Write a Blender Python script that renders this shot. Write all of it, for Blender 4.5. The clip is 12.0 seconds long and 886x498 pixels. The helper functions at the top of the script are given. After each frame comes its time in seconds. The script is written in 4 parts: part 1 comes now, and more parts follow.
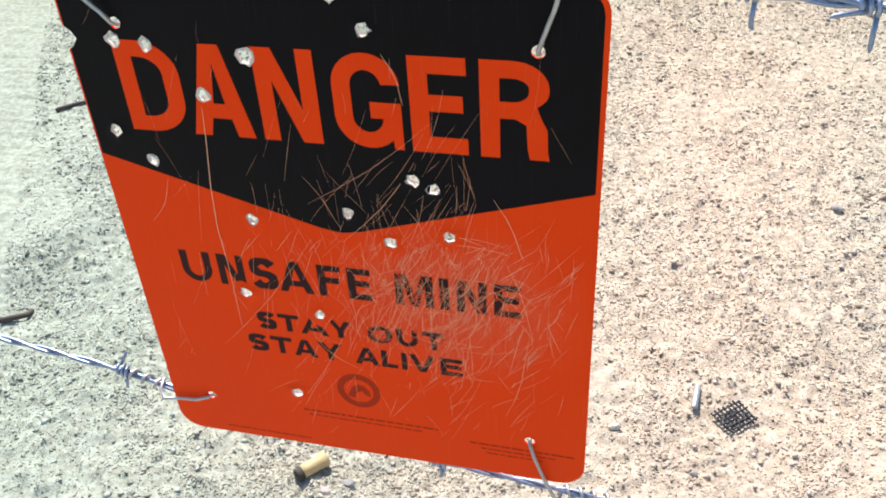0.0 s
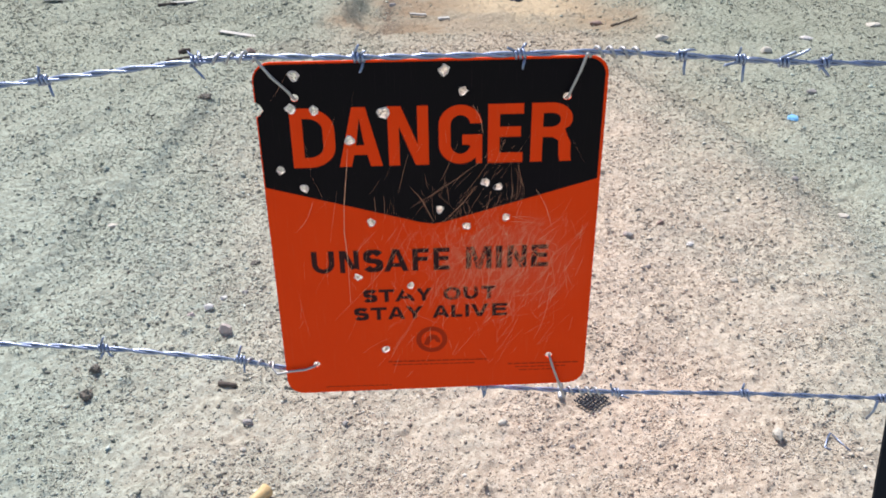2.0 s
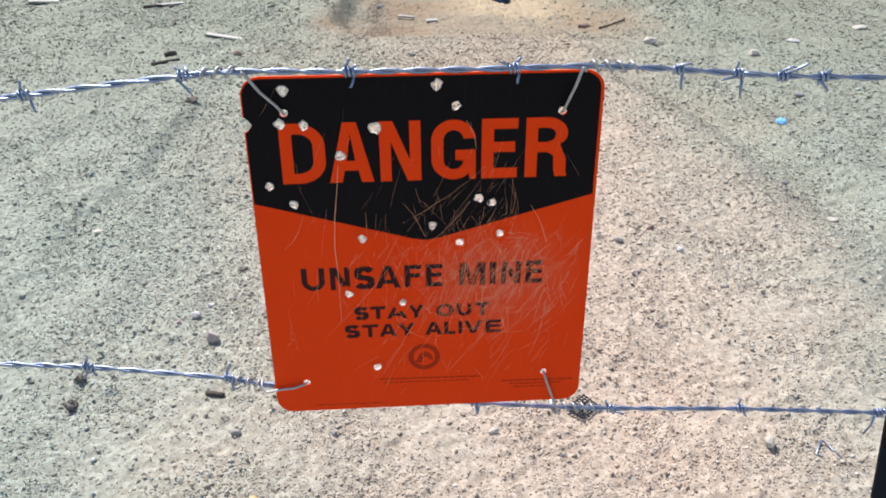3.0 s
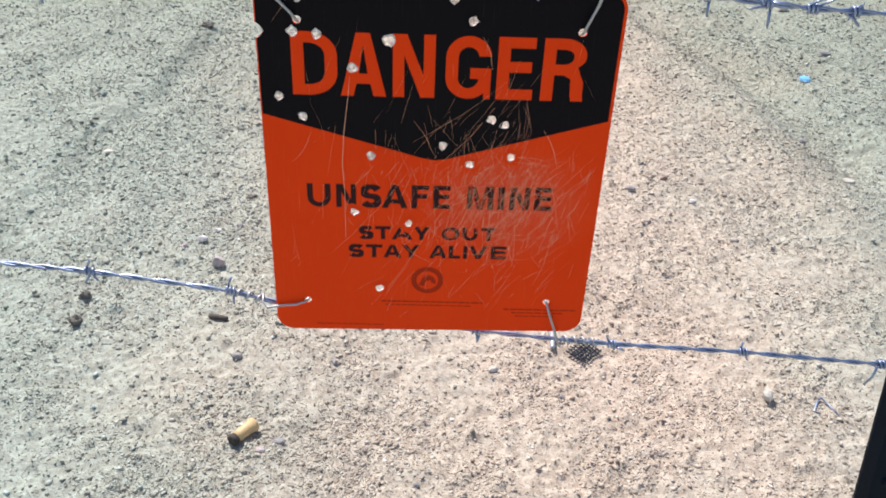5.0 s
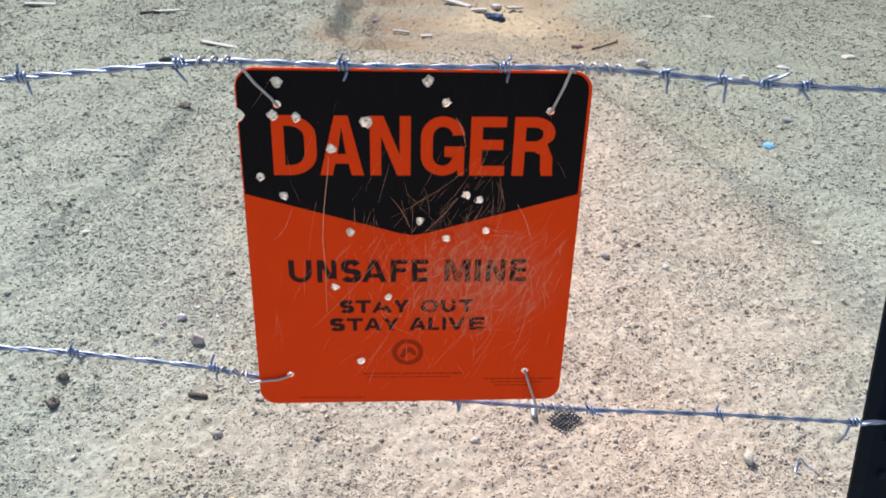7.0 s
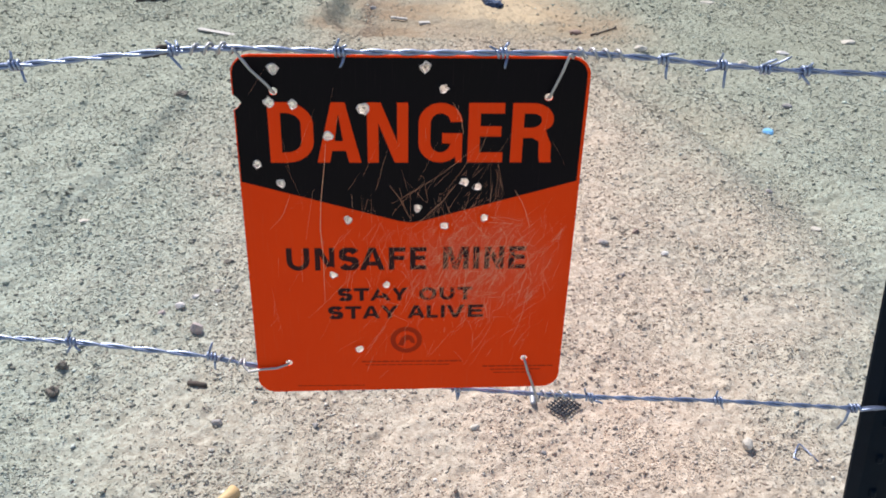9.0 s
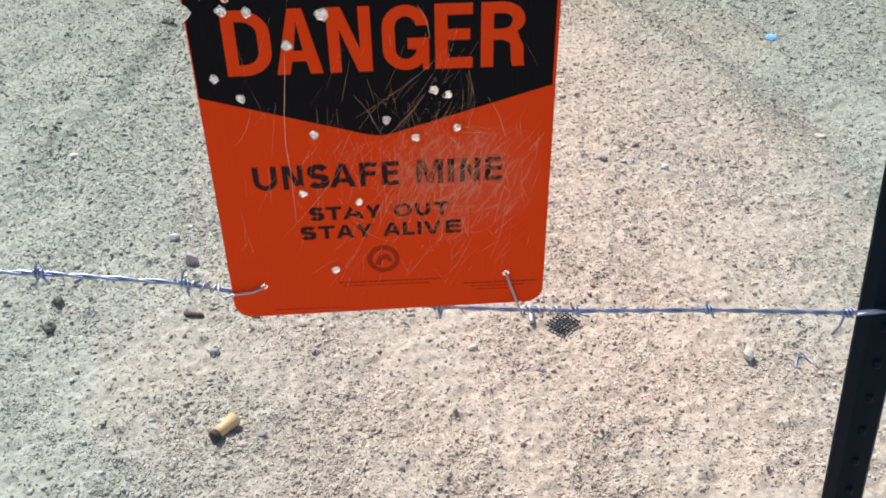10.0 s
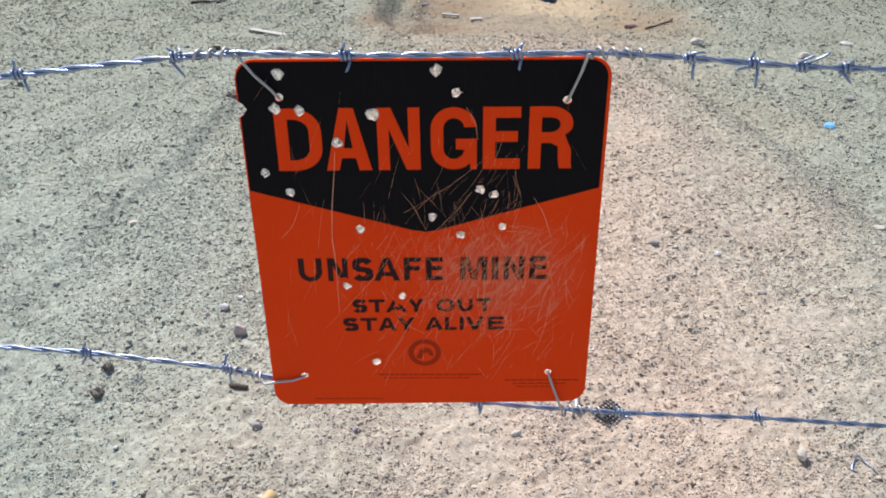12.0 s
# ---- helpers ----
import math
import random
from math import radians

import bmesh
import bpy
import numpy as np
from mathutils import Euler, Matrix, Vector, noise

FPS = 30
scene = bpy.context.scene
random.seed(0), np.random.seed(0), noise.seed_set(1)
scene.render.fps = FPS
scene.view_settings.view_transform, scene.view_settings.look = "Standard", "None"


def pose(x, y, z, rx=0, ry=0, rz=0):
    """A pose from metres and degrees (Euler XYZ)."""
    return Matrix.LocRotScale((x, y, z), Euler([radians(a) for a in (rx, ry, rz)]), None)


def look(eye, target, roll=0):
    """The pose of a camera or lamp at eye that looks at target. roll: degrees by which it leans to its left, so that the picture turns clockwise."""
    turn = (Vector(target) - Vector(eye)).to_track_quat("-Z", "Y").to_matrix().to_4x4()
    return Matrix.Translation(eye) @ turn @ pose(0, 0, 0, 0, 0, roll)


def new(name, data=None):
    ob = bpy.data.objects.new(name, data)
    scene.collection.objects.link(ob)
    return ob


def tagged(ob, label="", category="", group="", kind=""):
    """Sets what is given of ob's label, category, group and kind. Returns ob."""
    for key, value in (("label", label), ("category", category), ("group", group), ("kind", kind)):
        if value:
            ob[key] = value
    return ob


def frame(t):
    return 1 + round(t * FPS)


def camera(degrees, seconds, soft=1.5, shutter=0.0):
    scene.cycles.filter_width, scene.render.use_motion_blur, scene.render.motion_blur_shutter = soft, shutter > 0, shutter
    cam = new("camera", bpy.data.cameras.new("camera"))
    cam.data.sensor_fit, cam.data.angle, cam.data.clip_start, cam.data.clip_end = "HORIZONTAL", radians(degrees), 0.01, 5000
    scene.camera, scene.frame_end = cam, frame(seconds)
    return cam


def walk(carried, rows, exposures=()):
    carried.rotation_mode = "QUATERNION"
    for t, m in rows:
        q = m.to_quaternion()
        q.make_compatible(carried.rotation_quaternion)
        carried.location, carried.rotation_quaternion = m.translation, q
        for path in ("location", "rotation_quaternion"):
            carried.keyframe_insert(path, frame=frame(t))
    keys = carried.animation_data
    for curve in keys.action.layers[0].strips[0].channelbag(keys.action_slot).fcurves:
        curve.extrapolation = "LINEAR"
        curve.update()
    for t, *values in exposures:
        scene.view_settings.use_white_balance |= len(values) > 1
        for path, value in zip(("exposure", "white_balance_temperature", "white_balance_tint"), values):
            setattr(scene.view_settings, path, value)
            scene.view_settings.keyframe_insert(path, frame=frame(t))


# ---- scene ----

# ---------------------------------------------------------------- camera
cam = camera(53.0, 12.0, soft=1.85)
PATH = [
    (0, (0.186, -0.412, 1.167), (-0.28, 1.151, 0.010), -3.6),
    (0.2, (0.126, -0.395, 1.173), (-0.2, 1.172, -0.026), -3.0),
    (0.5, (0.053, -0.492, 1.212), (-0.143, 1.187, 0.143), -1.7),
    (0.7, (0.013, -0.606, 1.236), (-0.063, 1.072, 0.151), -3.0),
    (1, (-0.019, -0.7, 1.269), (0.018, 1.026, 0.259), -1.8),
    (1.5, (-0.028, -0.737, 1.277), (0.009, 1.01, 0.304), -1.3),
    (2, (-0.01, -0.733, 1.266), (0.034, 0.994, 0.258), -0.8),
    (2.5, (-0.005, -0.722, 1.269), (0.057, 1.006, 0.263), -0.4),
    (3, (-0.014, -0.711, 1.271), (0.058, 1.015, 0.263), -0.5),
    (3.5, (-0.019, -0.705, 1.256), (0.023, 0.941, 0.121), -0.8),
    (3.7, (-0.018, -0.704, 1.250), (0.006, 0.932, 0.112), -0.6),
    (5.3, (-0.011, -0.721, 1.243), (0.048, 0.944, 0.140), 2.7),
    (5.5, (-0.02, -0.73, 1.234), (0.048, 0.938, 0.131), 2.6),
    (6, (-0.017, -0.732, 1.236), (0.082, 0.95, 0.158), 2.8),
    (6.5, (-0.013, -0.734, 1.253), (0.083, 0.992, 0.247), 2.1),
    (7, (-0.013, -0.732, 1.259), (0.086, 1.013, 0.287), 1.7),
    (7.2, (-0.017, -0.736, 1.265), (0.084, 1.023, 0.305), 2.0),
    (8.8, (-0.016, -0.733, 1.257), (0.085, 1.007, 0.270), 2.0),
    (9, (-0.012, -0.729, 1.257), (0.089, 1.002, 0.261), 1.5),
    (9.5, (-0.003, -0.725, 1.254), (0.04, 0.983, 0.215), -0.4),
    (10, (0.02, -0.707, 1.231), (0.099, 0.936, 0.092), -0.9),
    (10.5, (0.021, -0.705, 1.24), (0.088, 0.982, 0.167), -0.1),
    (11, (0.025, -0.697, 1.257), (0.105, 1.033, 0.256), -0.4),
    (11.5, (0.031, -0.699, 1.25), (0.113, 1.018, 0.227), -0.1),
    (12, (0.028, -0.693, 1.251), (-0.004, 1.036, 0.246), -0.8),
]
walk(cam, [(t, look(eye, target, roll)) for t, eye, target, roll in PATH], exposures=[(0, 1.18, 6550, 6), (0.4, 1.06, 6450, 8), (0.8, 0.67, 6450, 10), (1.5, 0.81, 6400, 11), (3.5, 0.80, 6400, 11), (5.5, 0.87, 6400, 11), (6.5, 0.87, 6400, 11), (7, 0.78, 6400, 11), (9, 0.77, 6400, 11), (9.5, 0.82, 6400, 11), (10.5, 0.78, 6400, 11), (12, 0.66, 6400, 11)])

# ---------------------------------------------------------------- light
SUN_ELEVATION, SUN_AZIMUTH = 54.0, -32.0   # degrees; azimuth from +y towards +x
world = bpy.data.worlds.new("sky")
scene.world = world
world.use_nodes = True
wn = world.node_tree.nodes
wn.clear()
sky = wn.new("ShaderNodeTexSky")
sky.sky_type = "NISHITA"
sky.sun_disc = False
sky.sun_elevation, sky.sun_rotation = radians(SUN_ELEVATION), radians(SUN_AZIMUTH)
back = wn.new("ShaderNodeBackground")
back.inputs["Strength"].default_value = 0.092
world_out = wn.new("ShaderNodeOutputWorld")
world.node_tree.links.new(sky.outputs[0], back.inputs[0])
world.node_tree.links.new(back.outputs[0], world_out.inputs[0])

sun_data = bpy.data.lights.new("sun", "SUN")
sun_data.energy, sun_data.angle, sun_data.color = 3.55, radians(0.53), (1.0, 0.955, 0.91)
sun = new("sun", sun_data)
_e, _a = radians(SUN_ELEVATION), radians(SUN_AZIMUTH)
sun.matrix_world = look((0, 0, 20), (-20 * math.sin(_a) * math.cos(_e), -20 * math.cos(_a) * math.cos(_e), 20 - 20 * math.sin(_e)))


# ---------------------------------------------------------------- materials
def material(name):
    m = bpy.data.materials.new(name)
    m.use_nodes = True
    return m, m.node_tree.nodes, m.node_tree.links, m.node_tree.nodes["Principled BSDF"]


def noise_node(nodes, links, coord, scale, detail=4.0, rough=0.6):
    n = nodes.new("ShaderNodeTexNoise")
    n.inputs["Scale"].default_value, n.inputs["Detail"].default_value, n.inputs["Roughness"].default_value = scale, detail, rough
    links.new(coord, n.inputs["Vector"])
    return n.outputs["Fac"]


def ramp(nodes, links, fac, stops):
    r = nodes.new("ShaderNodeValToRGB")
    while len(r.color_ramp.elements) < len(stops):
        r.color_ramp.elements.new(0.5)
    for el, (at, col) in zip(r.color_ramp.elements, stops):
        el.position, el.color = at, (*col, 1)
    links.new(fac, r.inputs["Fac"])
    return r.outputs["Color"]


def mix(nodes, links, fac, a, b, mode="MIX"):
    m = nodes.new("ShaderNodeMix")
    m.data_type, m.blend_type = "RGBA", mode
    for sock, v in ((m.inputs[0], fac), (m.inputs[6], a), (m.inputs[7], b)):
        if isinstance(v, (int, float)):
            sock.default_value = v
        elif isinstance(v, tuple):
            sock.default_value = (*v, 1)
        else:
            links.new(v, sock)
    return m.outputs[2]


def bump(nodes, links, bsdf, height, strength, distance):
    b = nodes.new("ShaderNodeBump")
    b.inputs["Strength"].default_value, b.inputs["Distance"].default_value = strength, distance
    links.new(height, b.inputs["Height"])
    links.new(b.outputs["Normal"], bsdf.inputs["Normal"])


def grey(v):
    return (v, v, v)


def speckled(name, low, high, scale, rough=0.8, metallic=0.0, relief=0.3, depth=0.0005, island=False, spec=0.3):
    """Two colours mixed by coarse and fine noise, with fine relief."""
    m, n, l, p = material(name)
    co = n.new("ShaderNodeTexCoord").outputs["Object"]
    big, small = noise_node(n, l, co, scale), noise_node(n, l, co, scale * 7)
    col = mix(n, l, big, low, high)
    col = mix(n, l, ramp(n, l, small, [(0.35, grey(0.0)), (0.75, grey(0.5))]), col, low)
    l.new(col, p.inputs["Base Color"])
    p.inputs["Roughness"].default_value, p.inputs["Metallic"].default_value = rough, metallic
    p.inputs["Specular IOR Level"].default_value = spec
    bump(n, l, p, small, relief, depth)
    return m


def lens_tint(n, l, co, col):
    """Paints the lens's colour shading into the ground: pinker middle, greyer and darker banks."""
    geo = n.new("ShaderNodeSeparateXYZ")
    l.new(co, geo.inputs[0])
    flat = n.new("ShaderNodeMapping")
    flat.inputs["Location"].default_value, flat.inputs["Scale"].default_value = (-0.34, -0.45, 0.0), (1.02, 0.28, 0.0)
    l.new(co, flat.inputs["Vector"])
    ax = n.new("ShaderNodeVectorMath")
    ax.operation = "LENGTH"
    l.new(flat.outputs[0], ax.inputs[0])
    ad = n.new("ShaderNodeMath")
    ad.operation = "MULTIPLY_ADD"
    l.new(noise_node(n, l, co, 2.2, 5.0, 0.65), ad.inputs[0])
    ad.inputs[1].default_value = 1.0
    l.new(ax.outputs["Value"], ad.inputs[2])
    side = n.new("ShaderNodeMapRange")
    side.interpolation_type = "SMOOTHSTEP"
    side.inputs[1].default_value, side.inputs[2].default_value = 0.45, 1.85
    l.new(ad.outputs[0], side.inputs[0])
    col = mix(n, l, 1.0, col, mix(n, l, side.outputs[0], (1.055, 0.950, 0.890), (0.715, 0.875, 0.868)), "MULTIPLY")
    # far soil is browner, and the lens's edge darkening is painted in too
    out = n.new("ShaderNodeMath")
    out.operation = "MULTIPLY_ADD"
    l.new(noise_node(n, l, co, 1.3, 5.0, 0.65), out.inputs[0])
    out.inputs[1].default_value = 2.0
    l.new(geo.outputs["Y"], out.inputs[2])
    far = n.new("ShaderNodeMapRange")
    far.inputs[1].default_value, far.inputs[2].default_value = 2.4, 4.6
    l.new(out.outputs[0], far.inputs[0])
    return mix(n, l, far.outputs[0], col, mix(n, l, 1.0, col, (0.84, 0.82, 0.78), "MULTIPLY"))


def soil_material():
    m, n, l, p = material("dry_soil")
    co = n.new("ShaderNodeTexCoord").outputs["Object"]
    a, b, c, d = (noise_node(n, l, co, s, 5.0, 0.65) for s in (0.9, 5.0, 60.0, 320.0))
    col = ramp(n, l, a, [(0.3, (0.37, 0.32, 0.26)), (0.5, (0.43, 0.365, 0.30)), (0.7, (0.40, 0.355, 0.295))])
    col = mix(n, l, ramp(n, l, b, [(0.4, grey(0.0)), (0.7, grey(0.5))]), col, (0.37, 0.315, 0.255))
    col = mix(n, l, ramp(n, l, c, [(0.43, grey(0.0)), (0.60, grey(0.85))]), col, (0.60, 0.54, 0.46))
    pepper = mix(n, l, 1.0, ramp(n, l, d, [(0.38, grey(0.42)), (0.50, grey(0.0))]), ramp(n, l, b, [(0.38, grey(0.15)), (0.62, grey(1.0))]), "MULTIPLY")
    col = mix(n, l, pepper, col, (0.26, 0.215, 0.17))
    grit = noise_node(n, l, co, 190.0, 3.0, 0.7)
    col = mix(n, l, ramp(n, l, grit, [(0.56, grey(0.0)), (0.68, grey(0.6))]), col, (0.64, 0.58, 0.50))
    col = lens_tint(n, l, co, col)
    # browner soil and painted lens vignette in broken patches on the farther bank
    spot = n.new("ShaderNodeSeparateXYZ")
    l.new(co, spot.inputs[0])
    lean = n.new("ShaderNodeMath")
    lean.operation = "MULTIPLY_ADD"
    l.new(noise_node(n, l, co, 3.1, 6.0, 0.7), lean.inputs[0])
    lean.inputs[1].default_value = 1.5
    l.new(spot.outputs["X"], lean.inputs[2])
    bank_vignette = n.new("ShaderNodeMapRange")
    bank_vignette.inputs[1].default_value, bank_vignette.inputs[2].default_value = 1.60, 3.0
    l.new(lean.outputs[0], bank_vignette.inputs[0])
    patchy = mix(n, l, 1.0, bank_vignette.outputs[0], ramp(n, l, noise_node(n, l, co, 0.45, 5.0, 0.65), [(0.36, grey(0.25)), (0.60, grey(1.0))]), "MULTIPLY")
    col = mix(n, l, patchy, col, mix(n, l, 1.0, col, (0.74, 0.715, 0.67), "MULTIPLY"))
    # bare ochre floor of the dug pit
    pit = n.new("ShaderNodeVertexColor")
    pit.layer_name = "ochre_and_shade"
    zone = n.new("ShaderNodeSeparateColor")
    l.new(pit.outputs["Color"], zone.inputs[0])
    dug = mix(n, l, zone.outputs[1], mix(n, l, b, (0.15, 0.108, 0.07), (0.30, 0.22, 0.145)), mix(n, l, b, (0.38, 0.295, 0.19), (0.55, 0.44, 0.295)))
    # shade of the pit's side wall, painted as a dark streak
    dug = mix(n, l, zone.outputs[2], dug, mix(n, l, c, (0.07, 0.055, 0.042), (0.20, 0.15, 0.11)))
    dug = mix(n, l, ramp(n, l, c, [(0.45, grey(0.0)), (0.62, grey(0.5))]), dug, (0.36, 0.28, 0.19))
    col = mix(n, l, zone.outputs[0], col, dug)
    l.new(col, p.inputs["Base Color"])
    p.inputs["Roughness"].default_value = 0.95
    p.inputs["Specular IOR Level"].default_value = 0.15
    rough = mix(n, l, 0.5, d, noise_node(n, l, co, 130.0, 4.0, 0.7))
    bump(n, l, p, rough, 1.0, 0.0048)
    return m


def gravel_material(name, stops):
    m, n, l, p = material(name)
    geo = n.new("ShaderNodeNewGeometry")
    co = n.new("ShaderNodeTexCoord").outputs["Object"]
    col = ramp(n, l, geo.outputs["Random Per Island"], stops)
    col = lens_tint(n, l, co, col)
    col = mix(n, l, noise_node(n, l, co, 400.0), col, mix(n, l, 0.35, col, (0.2, 0.17, 0.13)))
    l.new(col, p.inputs["Base Color"])
    p.inputs["Roughness"].default_value = 0.9
    p.inputs["Specular IOR Level"].default_value = 0.2
    return m


def sign_paint(name, low, high, dull, rough, worn=0.0, sheen=0.09):
    """Faded, dusty sign paint with fine rubbing marks."""
    m, n, l, p = material(name)
    co = n.new("ShaderNodeTexCoord").outputs["Object"]
    cloud, fine = noise_node(n, l, co, 14.0, 5.0), noise_node(n, l, co, 420.0, 3.0)
    stretch = n.new("ShaderNodeMapping")
    stretch.inputs["Rotation"].default_value = (0, radians(28), 0)
    stretch.inputs["Scale"].default_value = (900, 1, 22)
    l.new(co, stretch.inputs["Vector"])
    rub = noise_node(n, l, stretch.outputs[0], 1.0, 2.0)
    col = mix(n, l, cloud, low, high)
    col = mix(n, l, ramp(n, l, rub, [(0.60, grey(0.0)), (0.82, grey(0.30))]), col, dull)
    col = mix(n, l, ramp(n, l, fine, [(0.66, grey(0.0)), (0.8, grey(0.25))]), col, dull)
    if worn:
        # a patch rubbed pale by many brushing strokes
        place = n.new("ShaderNodeMapping")
        place.inputs["Location"].default_value, place.inputs["Scale"].default_value = (-1.15, 0.0, -16.4), (16.0, 0.0, 20.0)
        l.new(co, place.inputs["Vector"])
        reach = n.new("ShaderNodeVectorMath")
        reach.operation = "LENGTH"
        l.new(place.outputs[0], reach.inputs[0])
        near = n.new("ShaderNodeMapRange")
        near.interpolation_type = "SMOOTHSTEP"
        near.inputs[1].default_value, near.inputs[2].default_value, near.inputs[3].default_value, near.inputs[4].default_value = 0.1, 1.5, worn, 0.0
        l.new(reach.outputs["Value"], near.inputs[0])
        streak = mix(n, l, 1.0, near.outputs[0], ramp(n, l, mix(n, l, 0.5, rub, noise_node(n, l, co, 60.0, 4.0)), [(0.38, grey(0.15)), (0.62, grey(1.0))]), "MULTIPLY")
        col = mix(n, l, streak, col, (0.88, 0.24, 0.14))
    l.new(col, p.inputs["Base Color"])
    l.new(ramp(n, l, cloud, [(0.3, grey(rough - 0.08)), (0.7, grey(rough + 0.1))]), p.inputs["Roughness"])
    p.inputs["Specular IOR Level"].default_value = sheen
    bump(n, l, p, rub, 0.15, 0.0003)
    return m


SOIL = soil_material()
GRAVEL = gravel_material("gravel_grains", [(0.0, (0.13, 0.105, 0.095)), (0.035, (0.35, 0.295, 0.25)), (0.22, (0.46, 0.39, 0.325)), (0.55, (0.55, 0.475, 0.40)), (0.85, (0.63, 0.565, 0.49)), (0.985, (0.78, 0.74, 0.68))])
CRUMB = gravel_material("earth_crumbs", [(0.0, (0.08, 0.068, 0.060)), (0.07, (0.22, 0.18, 0.155)), (0.16, (0.40, 0.335, 0.28)), (0.60, (0.50, 0.43, 0.36)), (0.90, (0.58, 0.51, 0.43)), (0.985, (0.80, 0.77, 0.72))])
ORANGE = sign_paint("orange_sign_paint", (0.84, 0.043, 0.0015), (0.93, 0.060, 0.0025), (0.80, 0.20, 0.09), 0.5, worn=0.40)
BLACK = sign_paint("black_sign_paint", (0.0016, 0.0009, 0.0020), (0.0048, 0.0026, 0.0054), (0.05, 0.027, 0.03), 0.46, sheen=0.10)
INK = sign_paint("worn_black_ink", (0.016, 0.009, 0.012), (0.060, 0.016, 0.014), (0.45, 0.06, 0.02), 0.5)
FADED_INK = sign_paint("faded_ink", (0.30, 0.022, 0.006), (0.58, 0.036, 0.004), (0.78, 0.06, 0.01), 0.5)
SCRATCH = speckled("scratched_bare_paint", (0.88, 0.26, 0.10), (0.95, 0.62, 0.44), 60.0, 0.6)
ALUMINIUM = speckled("torn_aluminium", (0.62, 0.51, 0.46), (0.93, 0.80, 0.73), 700.0, 0.65, 0.1, 0.6, 0.0008)
GALVANISED = speckled("galvanised_wire", (0.14, 0.175, 0.285), (0.50, 0.555, 0.70), 70.0, 0.40, 0.92, 0.25, 0.0003)
TIE_WIRE = speckled("tie_wire", (0.34, 0.33, 0.34), (0.60, 0.57, 0.56), 160.0, 0.48, 0.7, 0.2, 0.0002)
POST_PAINT = speckled("dark_green_post_paint", (0.0015, 0.0045, 0.010), (0.004, 0.012, 0.022), 40.0, 0.5, 0.0, 0.3, 0.0006, spec=0.07)
CLOD = speckled("crumbly_clod", (0.15, 0.13, 0.11), (0.34, 0.30, 0.25), 110.0, 0.95, 0.0, 0.9, 0.004)
ROCK = speckled("brown_rock", (0.20, 0.13, 0.11), (0.42, 0.31, 0.26), 60.0, 0.85, 0.0, 0.6, 0.002)
PALE_ROCK = speckled("pale_rock", (0.42, 0.375, 0.31), (0.64, 0.595, 0.53), 60.0, 0.85, 0.0, 0.5, 0.002)
PINK_ROCK = speckled("pinkish_rock", (0.34, 0.27, 0.25), (0.62, 0.53, 0.50), 60.0, 0.85, 0.0, 0.6, 0.002)
WHITE_ROCK = speckled("white_quartz", (0.50, 0.46, 0.43), (0.74, 0.70, 0.67), 60.0, 0.7, 0.0, 0.5, 0.002)
GREY_ROCK = speckled("grey_rock", (0.22, 0.20, 0.19), (0.45, 0.42, 0.40), 70.0, 0.85, 0.0, 0.5, 0.002)
WOOD_DARK = speckled("weathered_dark_wood", (0.055, 0.045, 0.04), (0.14, 0.11, 0.09), 90.0, 0.9)
WOOD_PALE = speckled("bleached_wood", (0.40, 0.37, 0.33), (0.62, 0.59, 0.55), 50.0, 0.85)
SHELL = speckled("yellow_plastic_hull", (0.50, 0.33, 0.15), (0.68, 0.49, 0.26), 70.0, 0.5)
SHELL_END = speckled("burnt_dark_end", (0.035, 0.03, 0.026), (0.09, 0.07, 0.055), 120.0, 0.8)
LEAD = speckled("dull_grey_metal", (0.33, 0.33, 0.35), (0.55, 0.55, 0.57), 120.0, 0.5, 0.6)
MESH_BLACK = speckled("black_screen_wire", (0.012, 0.012, 0.016), (0.04, 0.04, 0.05), 200.0, 0.5)
BLUE = speckled("blue_plastic", (0.16, 0.42, 0.72), (0.26, 0.55, 0.82), 60.0, 0.45)
NAVY = speckled("dark_blue_cloth", (0.02, 0.03, 0.06), (0.10, 0.15, 0.26), 40.0, 0.8)


# ---------------------------------------------------------------- builders
def part(name, bm, mat, parent=None, label="", smooth=False):
    """Links a bmesh as one mesh object, under a thing or a part."""
    me = bpy.data.meshes.new(name)
    bm.to_mesh(me)
    bm.free()
    return part_mesh(name, me, mat, parent, label, smooth)


def part_mesh(name, me, mat, parent=None, label="", smooth=False):
    me.materials.clear()
    me.materials.append(mat)
    if smooth:
        me.polygons.foreach_set("use_smooth", [True] * len(me.polygons))
    ob = new(name, me)
    if parent is not None:
        ob.parent = parent
    if label:
        ob["label"] = label
    return ob


def thing(name, at, label, category, group="", turn=0.0):
    ob = new(name)
    ob.empty_display_size = 0.05
    ob.matrix_basis = pose(*at, 0, 0, turn)
    return tagged(ob, label, category, group)


